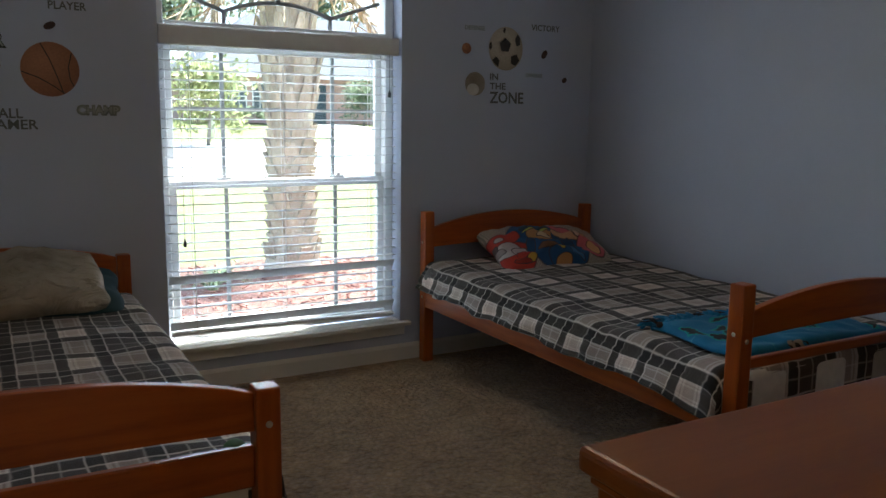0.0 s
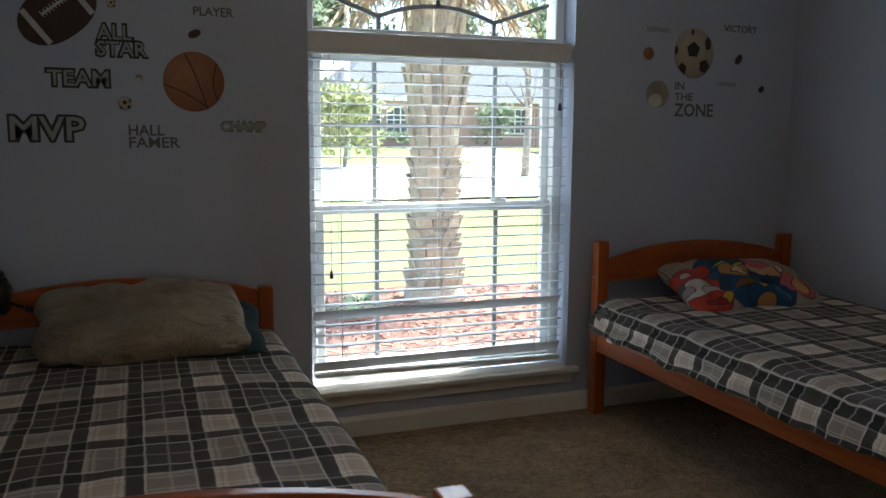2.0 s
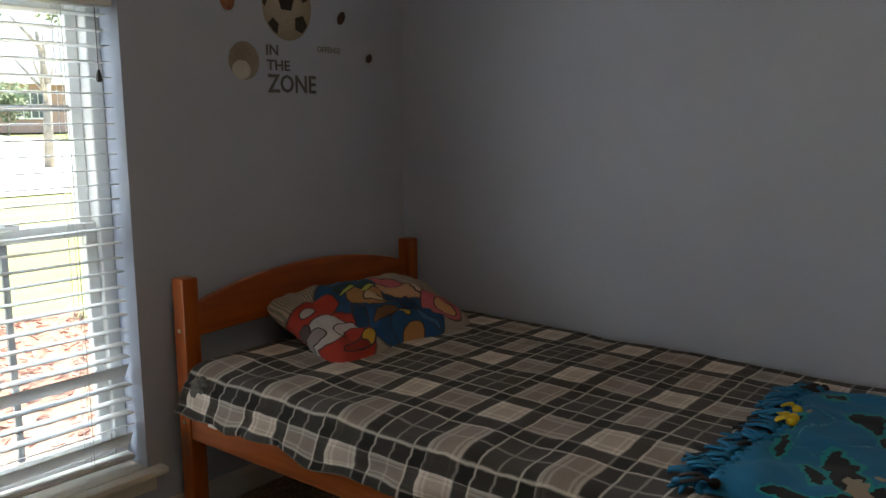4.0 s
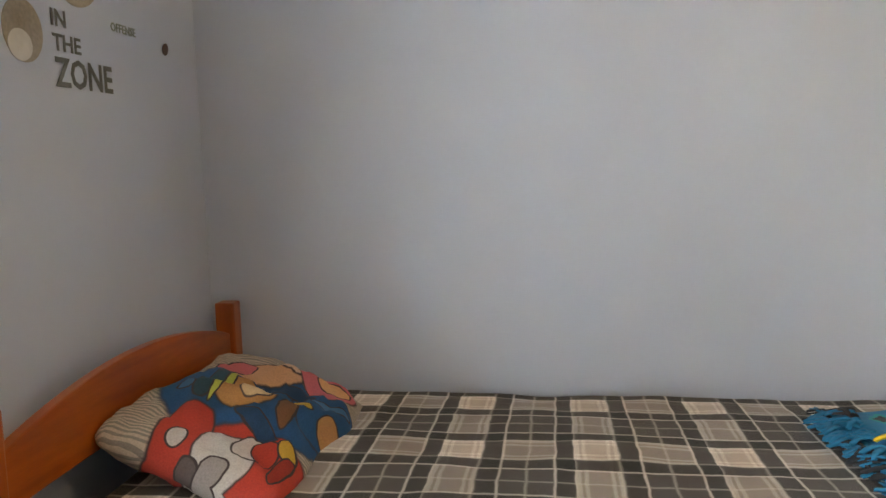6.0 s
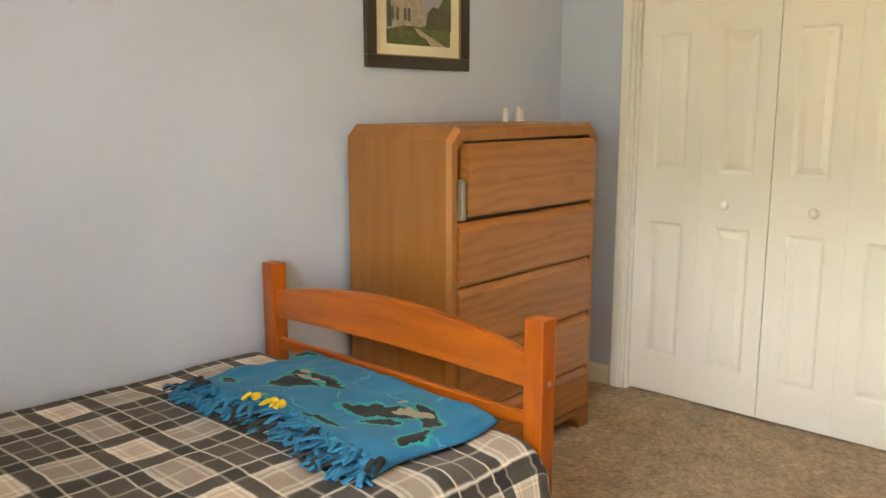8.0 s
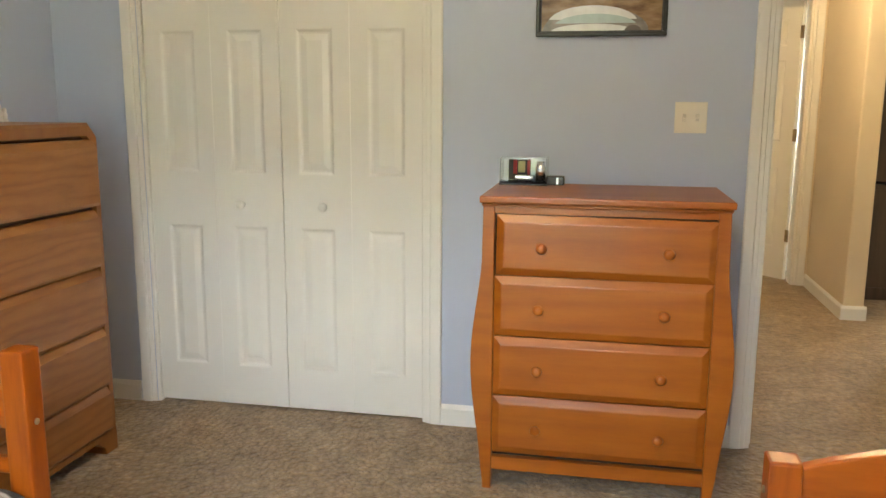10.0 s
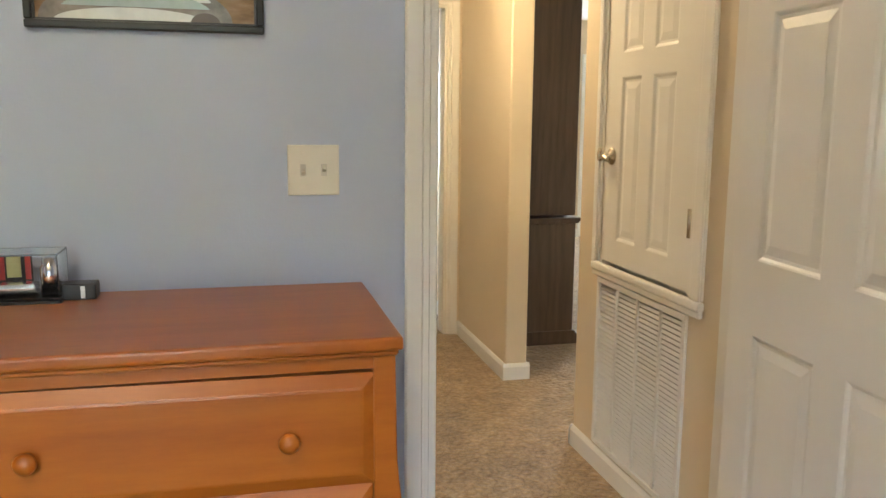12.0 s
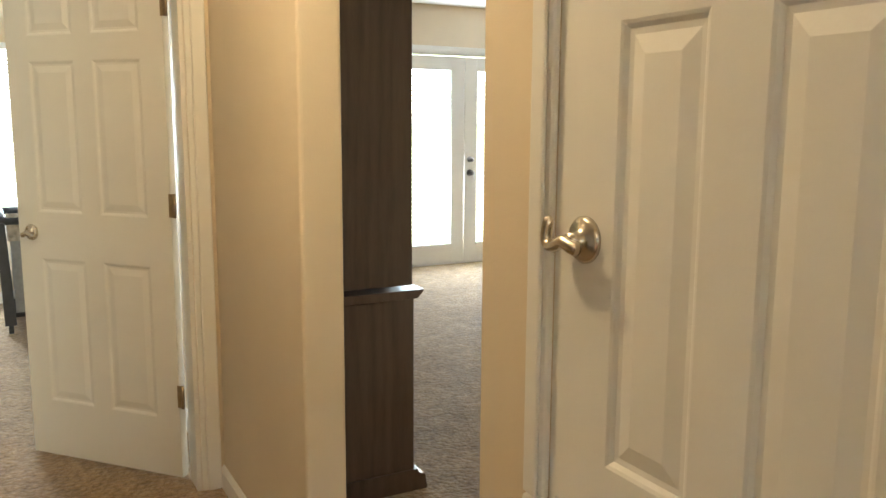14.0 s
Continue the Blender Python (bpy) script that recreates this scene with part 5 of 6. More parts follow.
flat("photo", [(px0, pz0), (px1, pz0), (px1, pz1), (px0, pz1)], 0.0095, sky_print("dusk_sky_print", (0.42, 0.38, 0.40), (0.22, 0.25, 0.40), pz0, pz1), pic, "photo with dusk sky")
STONE = plain("print_stone", (0.34, 0.29, 0.23), 0.4, 0, 0.25, 60)
flat("printed_lawn", [(px0, pz0), (px1, pz0), (px1, pz0 + 0.05), (0.05, pz0 + 0.075), (px0, pz0 + 0.07)], 0.0109, plain("print_lawn", (0.10, 0.12, 0.04), 0.4, 0, 0.3, 40), pic)
flat("printed_path", [(-0.06, pz0), (-0.15, pz0), (0.0, pz0 + 0.035), (0.03, pz0 + 0.062), (0.015, pz0 + 0.062), (-0.03, pz0 + 0.03)], 0.0124, plain("print_path", (0.45, 0.36, 0.28), 0.4), pic)
for x0, x1, h in ((0.10, 0.165, 0.155), (0.03, 0.10, 0.17), (-0.02, 0.03, 0.16), (-0.005, 0.02, 0.33)):
    flat("printed_wall", [(x0, pz0 + 0.068), (x1, pz0 + 0.068), (x1, pz0 + h), ((x0 + x1) / 2, pz0 + h + 0.012), (x0, pz0 + h)], 0.0124 + 0.0014 * (h > 0.16), STONE, pic)
for x in (0.12, 0.06, 0.08, 0.145):
    flat("printed_window", [(x - 0.007, pz0 + 0.085), (x + 0.007, pz0 + 0.085), (x + 0.007, pz0 + 0.13), (x - 0.007, pz0 + 0.13)], 0.0154, plain("print_dark", (0.09, 0.08, 0.07), 0.4), pic)
LEAFP = plain("print_tree", (0.06, 0.065, 0.03), 0.4, 0, 0.4, 70)
flat("printed_tree", [(-0.172, pz0 + 0.06), (-0.03, pz0 + 0.06), (-0.04, pz0 + 0.12), (-0.07, pz0 + 0.145), (-0.10, pz0 + 0.14), (-0.13, pz0 + 0.18), (-0.155, pz0 + 0.25), (-0.172, pz0 + 0.26)], 0.0154, LEAFP, pic)
flat("printed_tree", [(0.15, pz0 + 0.06), (0.172, pz0 + 0.06), (0.172, pz0 + 0.2), (0.155, pz0 + 0.17)], 0.0154, LEAFP, pic)

pic2 = picture_frame("framed_poster", "thin black frame with a white sports car print", (-2.25, YS, 1.545), 0, 0.469, 0.62, 0.016, 0.022, plain("black_frame", (0.012, 0.012, 0.012), 0.3), plain("dark_lip", (0.03, 0.03, 0.03), 0.4))
m, t, b = material("brown_poster_print", 0.12)
v = coords(t, (1, 1, 3))
t.links.new(ramp(t, noise_tex(t, v, 9, 4), [(0.3, (0.10, 0.055, 0.03)), (0.5, (0.30, 0.19, 0.10)), (0.7, (0.42, 0.30, 0.18))]), b.inputs["Base Color"])
flat("print", [(-0.219, 0.016), (0.219, 0.016), (0.219, 0.604), (-0.219, 0.604)], 0.006, m, pic2, "brown glossy poster print")


def ell(cx, cz, a, b, t0, t1, n=18):
    return [(cx + a * math.cos(radians(t0 + (t1 - t0) * k / n)), cz + b * math.sin(radians(t0 + (t1 - t0) * k / n))) for k in range(n + 1)]


CARW = plain("print_white", (0.70, 0.70, 0.66), 0.2, 0, 0.08)
flat("printed_body", [(p[0], p[1]) for p in ell(0.02, 0.02, 0.19, 0.085, 0, 180)], 0.0075, plain("print_grey", (0.26, 0.23, 0.20), 0.2, 0, 0.3, 30), pic2)
flat("printed_roof", ell(0.03, 0.05, 0.16, 0.060, 10, 170), 0.0090, CARW, pic2)
flat("printed_glass", ell(0.02, 0.035, 0.15, 0.045, 15, 165), 0.0105, plain("print_pale_teal", (0.42, 0.50, 0.48), 0.2, 0, 0.1), pic2)
flat("printed_bonnet", ell(0.03, 0.017, 0.15, 0.028, 0, 180), 0.0120, CARW, pic2)
flat("printed_wheel", ell(-0.115, 0.017, 0.03, 0.022, 0, 180), 0.0135, plain("print_wheel", (0.12, 0.09, 0.07), 0.3), pic2)

# ---- wall stickers ----
DKGREEN = plain("dark_green_vinyl", (0.022, 0.035, 0.028), 0.6, 0, 0.3)
GREYV = plain("grey_vinyl", (0.33, 0.36, 0.35), 0.6, 0, 0.15)
GREYD = plain("charcoal_vinyl", (0.12, 0.125, 0.125), 0.6, 0, 0.2)
FADED = plain("faded_vinyl", (0.22, 0.24, 0.23), 0.6, 0, 0.2)


def lettering(owner, name, body, x, z, width, height, mat, y, fat=0.0):
    """A word as a thin vinyl sheet on the north wall, its low left corner at x, z."""
    cu = bpy.data.curves.new(name, "FONT")
    cu.body, cu.size, cu.offset, cu.resolution_u, cu.extrude = body, 1.0, fat, 2, 0.02
    tmp = bpy.data.objects.new(name, cu)
    scene.collection.objects.link(tmp)
    bpy.context.view_layer.update()
    me = bpy.data.meshes.new_from_object(tmp)
    bpy.data.objects.remove(tmp)
    co = np.array([v.co for v in me.vertices])
    lo, hi = co.min(0), co.max(0)
    for v in me.vertices:
        v.co = (x + (v.co.x - lo[0]) / (hi[0] - lo[0]) * width, y - v.co.z * 0.02, z + (v.co.y - lo[1]) / (hi[1] - lo[1]) * height)
    me.materials.clear()
    me.materials.append(mat)
    ob = new(name, me)
    ob.parent = owner
    return ob


def word_sticker(body, x0, z0, x1, z1, mat, back=None, words="dark lettered vinyl wall sticker"):
    st = thing("wall_sticker", words, "wall sticker", (0, 0, 0), "sports wall stickers")
    if back:
        lettering(st, "backing", body, x0 - 0.008, z0 - 0.008, x1 - x0 + 0.016, z1 - z0 + 0.016, back, -0.0010, 0.085)
    lettering(st, "letters", body, x0, z0, x1 - x0, z1 - z0, mat, -0.0022, 0.012 if back else 0.02)
    return st


word_sticker("ALL", -3.172, 1.603, -3.055, 1.655, GREYV, DKGREEN)
word_sticker("STAR", -3.175, 1.545, -3.005, 1.597, GREYV, DKGREEN)
word_sticker("TEAM", -3.342, 1.435, -3.140, 1.490, GREYV, DKGREEN)
word_sticker("MVP", -3.470, 1.240, -3.228, 1.325, GREYV, DKGREEN, "large dark green lettered vinyl wall sticker")
word_sticker("HALL", -3.080, 1.260, -2.955, 1.300, GREYD)
word_sticker("FAMER", -3.080, 1.215, -2.900, 1.255, GREYD)
word_sticker("PLAYER", -2.838, 1.704, -2.692, 1.737, GREYD)
word_sticker("CHAMP", -2.745, 1.282, -2.585, 1.312, GREYV, FADED)
word_sticker("VICTORY", -0.430, 1.765, -0.235, 1.798, GREYD)
word_sticker("DEFENSE", -0.855, 1.745, -0.732, 1.768, FADED)
word_sticker("OFFENSE", -0.460, 1.512, -0.345, 1.533, FADED)
word_sticker("IN", -0.692, 1.490, -0.640, 1.525, GREYD)
word_sticker("THE", -0.692, 1.440, -0.590, 1.475, GREYD)
word_sticker("ZONE", -0.692, 1.365, -0.470, 1.428, GREYD)
word_sticker("L", -3.552, 1.490, -3.530, 1.525, GREYD)


def disc(bm, cx, cz, rx, rz, y, n=28, turn=0.0, tip=1.0):
    pts = []
    for k in range(n):
        a = math.tau * k / n
        px, pz = rx * math.copysign(abs(math.cos(a)) ** tip, math.cos(a)), rz * math.sin(a)
        pts.append((cx + px * math.cos(turn) - pz * math.sin(turn), cz + px * math.sin(turn) + pz * math.cos(turn)))
    outline(bm, pts, y - 0.0012, y, "xz")
    return bm


def ball_paint(name, cx, cz, r, light, dark):
    """Printed ball: paler towards its upper left, as the print is."""
    m, t, b = material(name, 0.6)
    mp = t.nodes.new("ShaderNodeMapping")
    mp.vector_type = "TEXTURE"
    mp.inputs["Location"].default_value = (cx - r * 0.25, 0, cz + r * 0.3)
    mp.inputs["Scale"].default_value = (r * 1.4, 100, r * 1.4)
    t.links.new(coords(t), mp.inputs[0])
    ln = t.nodes.new("ShaderNodeVectorMath")
    ln.operation = "LENGTH"
    t.links.new(mp.outputs[0], ln.inputs[0])
    base = mix(t, ramp(t, ln.outputs["Value"], [(0.0, light), (1.0, dark)]), ramp(t, noise_tex(t, coords(t), 120, 3), [(0.3, (0.85, 0.85, 0.85)), (0.7, (1.1, 1.1, 1.1))]), 1.0, "MULTIPLY")
    t.links.new(base, b.inputs["Base Color"])
    return m


def sticker(label):
    return thing("wall_sticker", label, "wall sticker", (0, 0, 0), "sports wall stickers")


SEAM = plain("print_seam", (0.05, 0.03, 0.02), 0.6)
PALE = plain("print_pale", (0.60, 0.58, 0.55), 0.6)


def basketball(cx, cz, r):
    st = sticker("round orange basketball wall sticker")
    part("ball_print", disc(bmesh.new(), cx, cz, r, r, -0.0006, 40), ball_paint("basketball_print", cx, cz, r, (0.46, 0.21, 0.10), (0.27, 0.10, 0.045)), st)
    for curve in ([(-0.3, 0.95), (0.0, 0.35), (0.25, -0.35), (0.42, -0.9)], [(-0.98, -0.1), (-0.4, -0.32), (0.1, -0.62), (0.45, -0.88)], [(0.75, 0.62), (0.62, 0.1), (0.66, -0.35), (0.78, -0.6)]):
        bm = bmesh.new()
        for (a, b), (c, d) in zip(curve, curve[1:]):
            n = Vector((-(d - b), c - a)).normalized() * 0.02
            outline(bm, [(cx + r * (a + n.x), cz + r * (b + n.y)), (cx + r * (c + n.x), cz + r * (d + n.y)), (cx + r * (c - n.x), cz + r * (d - n.y)), (cx + r * (a - n.x), cz + r * (b - n.y))], -0.0030, -0.0020, "xz")
        part("seam", bm, SEAM, st)


def soccer(cx, cz, r, name):
    st = sticker("black and white soccer ball wall sticker")
    part("ball_print", disc(bmesh.new(), cx, cz, r * 0.98, r * 1.03, -0.0006, 40), ball_paint(name, cx, cz, r, (0.58, 0.53, 0.44), (0.34, 0.29, 0.22)), st)
    for px, pz, s, t0, sq in ((-0.05, 0.15, 0.34, 90, 1), (0.68, 0.42, 0.30, 30, 0.55), (0.52, -0.52, 0.30, 70, 0.9), (-0.58, -0.66, 0.28, 20, 0.8), (-0.12, 0.93, 0.22, 0, 0.35), (-0.90, 0.1, 0.2, 60, 0.5)):
        pts = []
        for k in range(5):
            a = radians(t0 + 72 * k)
            x, z = px + s * sq * math.cos(a), pz + s * math.sin(a)
            d = math.hypot(x, z)
            if d > 0.97:
                x, z = x / d * 0.97, z / d * 0.97
            pts.append((cx + r * x, cz + r * z))
        flat("patch", pts, -0.0032, plain("print_black", (0.035, 0.03, 0.026), 0.6), st)


def football(cx, cz, a, b, turn, big):
    st = sticker("brown american football wall sticker")
    part("ball_print", disc(bmesh.new(), cx, cz, a, b, -0.0006, 40, turn, 0.85), plain("football_print", (0.05, 0.020, 0.014), 0.5, 0, 0.25), st)
    if not big:
        return
    u, w = Vector((math.cos(turn), math.sin(turn))), Vector((-math.sin(turn), math.cos(turn)))

    def at(p, q):
        v = u * p + w * q
        return (cx + v.x, cz + v.y)
    for s in (-1, 1):
        e = 0.62 * a * s
        k = b * math.sqrt(1 - 0.62 ** 2) * 0.97
        flat("stripe", [at(e - 0.010, -k), at(e + 0.010, -k), at(e + 0.010, k), at(e - 0.010, k)], -0.0032, PALE, st)
    bm = bmesh.new()
    outline(bm, [at(-0.05, 0.018), at(0.05, 0.018), at(0.05, 0.026), at(-0.05, 0.026)], -0.0032, -0.0020, "xz")
    for k in range(8):
        p = -0.047 + 0.0134 * k
        outline(bm, [at(p - 0.002, 0.010), at(p + 0.002, 0.010), at(p + 0.002, 0.034), at(p - 0.002, 0.034)], -0.0045, -0.0034, "xz")
    part("lacing", bm, PALE, st)


def baseball(cx, cz, r, name):
    st = sticker("pale baseball wall sticker")
    part("ball_print", disc(bmesh.new(), cx, cz, r, r, -0.0006, 32), ball_paint(name, cx, cz, r, (0.26, 0.22, 0.17), (0.36, 0.32, 0.27)), st)
    part("highlight", disc(bmesh.new(), cx - r * 0.22, cz - r * 0.48, r * 0.6, r * 0.5, -0.0020, 24), PALE, st)


football(-3.297, 1.690, 0.145, 0.093, radians(38), True)
basketball(-2.843, 1.461, 0.111)
soccer(-0.593, 1.658, 0.112, "soccer_print")
soccer(-3.088, 1.376, 0.025, "soccer_print_small")
soccer(-3.120, 1.730, 0.017, "soccer_print_tiny")
baseball(-0.785, 1.466, 0.062, "baseball_print")
baseball(-3.036, 1.470, 0.013, "baseball_print_small")
football(-2.836, 1.637, 0.024, 0.014, radians(25), False)
football(-0.335, 1.640, 0.026, 0.016, radians(55), False)
football(-0.190, 1.503, 0.018, 0.014, radians(40), False)
basketball(-0.842, 1.648, 0.028)
st = sticker("faded grey square wall sticker")
part("sheet", B(-3.60, -3.528, -0.0018, -0.0004, 1.43, 1.483), FADED, st)

# ---- far rooms ----
hutch = thing("hutch", "tall dark-brown wooden hutch with moulded ledge", "cabinet", (-4.13, -6.57, 0))
part("upper_side", B(-0.262, 0.245, -1.4, -0.012, 0.80, 2.12, 0.004), DARKWOOD, hutch)
bm = B(-0.262, 0.245, -1.4, 0.0, 0.0, 0.752, 0.004)
part("lower_side", bm, DARKWOOD, hutch)
bm = bmesh.new()
outline(bm, [(-0.300, 0.785), (0.245, 0.785), (0.245, 0.752), (-0.275, 0.752), (-0.282, 0.762), (-0.290, 0.768)], -1.41, 0.008, "xz", 0.002)
part("ledge", bm, DARKWOOD, hutch)
bm = bmesh.new()
outline(bm, [(-0.315, 0.0), (0.245, 0.0), (0.245, 0.085), (-0.272, 0.085), (-0.280, 0.07), (-0.305, 0.06)], -1.41, 0.010, "xz", 0.002)
part("plinth", bm, DARKWOOD, hutch)

# french doors with blinds
fr = thing("french_door", "white glazed french doors with blinds, shut", "door", (-7.15, FY - 0.04, 0))
tagged(fr, kind="structure")
for s in (-1, 1):
    x0, x1 = (0.003, 0.785) if s > 0 else (-0.785, -0.003)
    bm = bmesh.new()
    a, b = x0 + 0.145, x1 - 0.145
    for p, q, r, t2 in ((x0, a, 0.01, 2.03), (b, x1, 0.01, 2.03), (a, b, 0.01, 0.20), (a, b, 1.90, 2.03)):
        box(bm, p, q, -0.02, 0.02, r, t2, 0.002)
    box(bm, a - 0.015, b + 0.015, 0.02, 0.045, 0.175, 0.205, 0.003)
    leaf = part("leaf", bm, TRIM, fr)
    pane = part("pane", B(a, b, -0.004, 0.0, 0.20, 1.90), GLASS, leaf, "clear glass pane")
    pane.visible_shadow = False
    bm = bmesh.new()
    for k in range(36):
        z = 0.225 + k * 0.046
        outline(bm, [(0.012, z + 0.004), (0.036, z - 0.003), (0.036, z - 0.001), (0.012, z + 0.006)], a + 0.004, b - 0.004, "yz")
    part("blind_slats", bm, SLAT, leaf)
for z, r in ((1.037, 0.028), (0.905, 0.032)):
    bm = lathe(bmesh.new(), (-0.062, 0.02, z), (0, 1, 0), [(0, r), (0.006, r), (0.012, r * 0.6), (0.04, r * 0.6), (0.05, r * 0.8), (0.06, r * 0.4)], 18)
    part("knob", bm, plain("dark_bronze", (0.06, 0.05, 0.045), 0.35, 0.8), fr, "dark metal knob", True)
bm = bmesh.new()
casing(bm, -7.95, -6.35, 2.05, FY, 1, 0.07)
jamb(bm, -7.95, -6.35, 2.05, FY - 0.1, FY, 0.012)
box(bm, -7.93, -6.37, FY - 0.1, FY, -0.002, 0.009)
struct("trim_french_door", bm, TRIM, "white frame round the french doors", "door frame")

win2 = thing("window_2", "white window in the far room, bright outside", "window", (-2.95, FY - 0.05, 0.55))
tagged(win2, kind="structure")
bm = bmesh.new()
for a, b, c, d in ((-0.6, -0.55, 0, 1.42), (0.55, 0.6, 0, 1.42), (-0.55, 0.55, 0, 0.05), (-0.55, 0.55, 1.37, 1.42), (-0.55, 0.55, 0.69, 0.73)):
    box(bm, a, b, -0.03, 0.03, c, d, 0.003)
part("window_frame", bm, VINYL, win2)
pane = part("pane", B(-0.55, 0.55, -0.003, 0.001, 0.05, 1.37), GLASS, win2, "clear glass pane")
pane.visible_shadow = False
part("window_sill", B(-0.64, 0.64, 0.05, 0.085, -0.03, -0.002, 0.004), TRIM, win2)
bm = bmesh.new()
for k in range(44):
    z = 0.06 + k * 0.03
    outline(bm, [(0.036, z + 0.006), (0.048, z - 0.004), (0.048, z - 0.002), (0.036, z + 0.008)], -0.575, 0.575, "yz")
part("blind_slats", bm, SLAT, win2)
part("blind_head", B(-0.59, 0.59, 0.031, 0.07, 1.37, 1.42, 0.004), SLAT, win2)

# portable cot in the far room
cot = thing("playard", "dark grey folding playard with printed liner", "playard", (-3.40, -10.25, 0))
FAB = plain("charcoal_fabric", (0.07, 0.075, 0.08), 0.85)
MESH = plain("grey_netting", (0.30, 0.31, 0.32), 0.9)
for sx in (-1, 1):
    for sy in (-1, 1):
        bm = bmesh.new()
        outline(bm, [(sx * 0.325 - 0.035, 0.06), (sx * 0.325 + 0.035, 0.06), (sx * 0.345 + 0.028, 0.74), (sx * 0.345 - 0.026, 0.74)], sy * 0.36 - 0.03, sy * 0.36 + 0.03, "xz", 0.006)
        post = part("corner_post", bm, FAB, cot)
        bm = lathe(bmesh.new(), (sx * 0.325 - 0.015, sy * 0.36, 0.03), (1, 0, 0), [(0, 0.03), (0.03, 0.03)], 16)
        part("wheel", bm, BLACK, post, "black wheel")
for s in (-1, 1):
    bm = cyl(bmesh.new(), (-0.33, s * 0.36, 0.75), (0.33, s * 0.36, 0.75), 0.028, None, 12)
    part("top_rail", bm, FAB, cot)
    part("netting", B(-0.29, 0.29, s * 0.36 - 0.004, s * 0.36 + 0.004, 0.14, 0.73), MESH, cot)
    bm = cyl(bmesh.new(), (s * 0.345, -0.33, 0.75), (s * 0.345, 0.33, 0.75), 0.028, None, 12)
    part("top_rail", bm, FAB, cot)
    part("netting", B(s * 0.34 - 0.004, s * 0.34 + 0.004, -0.33, 0.33, 0.14, 0.73), MESH, cot)
part("floor_pad", B(-0.30, 0.30, -0.33, 0.33, 0.10, 0.16, 0.01), FAB, cot)
part("liner", B(-0.31, 0.31, 0.365, 0.375, 0.62, 0.80, 0.003), plain("beige_print_liner", (0.42, 0.38, 0.32), 0.9, 0, 0.35, 30), cot, "beige printed liner")
pillow("cushion", "white rumpled cloth inside the playard", (-3.32, -10.05, 0.24), (8, 0, 20), 0.42, 0.34, 0.14, plain("white_cloth", (0.7, 0.7, 0.7), 0.9), 14.0)

# ceiling lights
for x, y in ((-1.9, -1.95), (-3.2, -5.6)):
    lampo = thing("ceiling_light", "round ceiling light with frosted glass bowl", "ceiling light", (x, y, H), "ceiling lights")
    bm = lathe(bmesh.new(), (0, 0, 0), (0, 0, -1), [(0, 0.17), (0.025, 0.17), (0.03, 0.15)], 28)
    part("base", bm, NICKEL, lampo, "satin nickel base", True)
    m, t, b = material("frosted_glass_lit", 0.4)
    b.inputs["Base Color"].default_value = (0.9, 0.85, 0.75, 1)
    b.inputs["Emission Color"].default_value = (1.0, 0.74, 0.45, 1)
    b.inputs["Emission Strength"].default_value = 1.2
    bm = lathe(bmesh.new(), (0, 0, -0.03), (0, 0, -1), [(0, 0.15), (0.02, 0.148), (0.045, 0.12), (0.062, 0.07), (0.066, 0.01)], 28)
    part("shade", bm, m, lampo, "frosted glass bowl", True)

# ---- outdoors ----


def ground_material(name, dark, mid, light, scale):
    m, t, b = material(name, 0.95)
    v = coords(t)
    n1 = noise_tex(t, v, scale, 5, 0.7)
    n2 = noise_tex(t, v, 0.35, 3)
    c = ramp(t, n1, [(0.3, dark), (0.5, mid), (0.7, light)])
    c = mix(t, c, ramp(t, n2, [(0.3, (0.8, 0.85, 0.75)), (0.7, (1.1, 1.05, 1.0))]), 1.0, "MULTIPLY")
    t.links.new(c, b.inputs["Base Color"])
    bump(t, b, n1, 0.8, 0.02)
    return m


GZ = -0.15


def rise(y):
    """The lawn lifts gently away from the house."""
    return GZ + 0.0 if y < 8 else GZ + 0.028 * (y - 8) if y < 70 else GZ + 0.028 * 62


GRASS = ground_material("lawn", (0.10, 0.125, 0.045), (0.18, 0.20, 0.075), (0.28, 0.29, 0.12), 30)
bm = bmesh.new()
ys = [0.22, 2, 5, 8, 11, 14, 18, 24, 32, 45, 70, 120, 300, 900]
xs = [-900, -120, -40, -15, -5, 0, 5, 12, 25, 60, 150, 900]
grid = [[bm.verts.new((x, y, rise(y))) for x in xs] for y in ys]
for a, b in zip(grid, grid[1:]):
    for k in range(len(xs) - 1):
        bm.faces.new((a[k], a[k + 1], b[k + 1], b[k]))
low = [bm.verts.new(c) for c in ((-900, -900, GZ - 0.05), (900, -900, GZ - 0.05), (900, 0.22, GZ - 0.05), (-900, 0.22, GZ - 0.05))]
bm.faces.new(low)
tagged(part("ground", bm, GRASS), "sunlit green and yellowish lawn", "lawn", kind="structure")
ROAD = ground_material("pale_concrete", (0.50, 0.48, 0.44), (0.60, 0.58, 0.54), (0.68, 0.66, 0.62), 6)
bm = bmesh.new()
rows = [[bm.verts.new((x, y, rise(y) + 0.03)) for x in (-200, -30, 0, 30, 200)] for y in (12.6, 14, 18, 24)]
for a, b in zip(rows, rows[1:]):
    for k in range(4):
        bm.faces.new((a[k], a[k + 1], b[k + 1], b[k]))
tagged(part("road", bm, ROAD), "pale sunlit concrete street", "road", kind="structure")
bm = bmesh.new()
rows = [[bm.verts.new((x + (y - 24) * 0.12, y, rise(y) + 0.035)) for x in (8.5, 13.5)] for y in (24, 30, 36, 40.5)]
for a, b in zip(rows, rows[1:]):
    bm.faces.new((a[0], a[1], b[1], b[0]))
tagged(part("driveway", bm, ROAD), "pale concrete driveway across the street", "driveway", kind="structure")

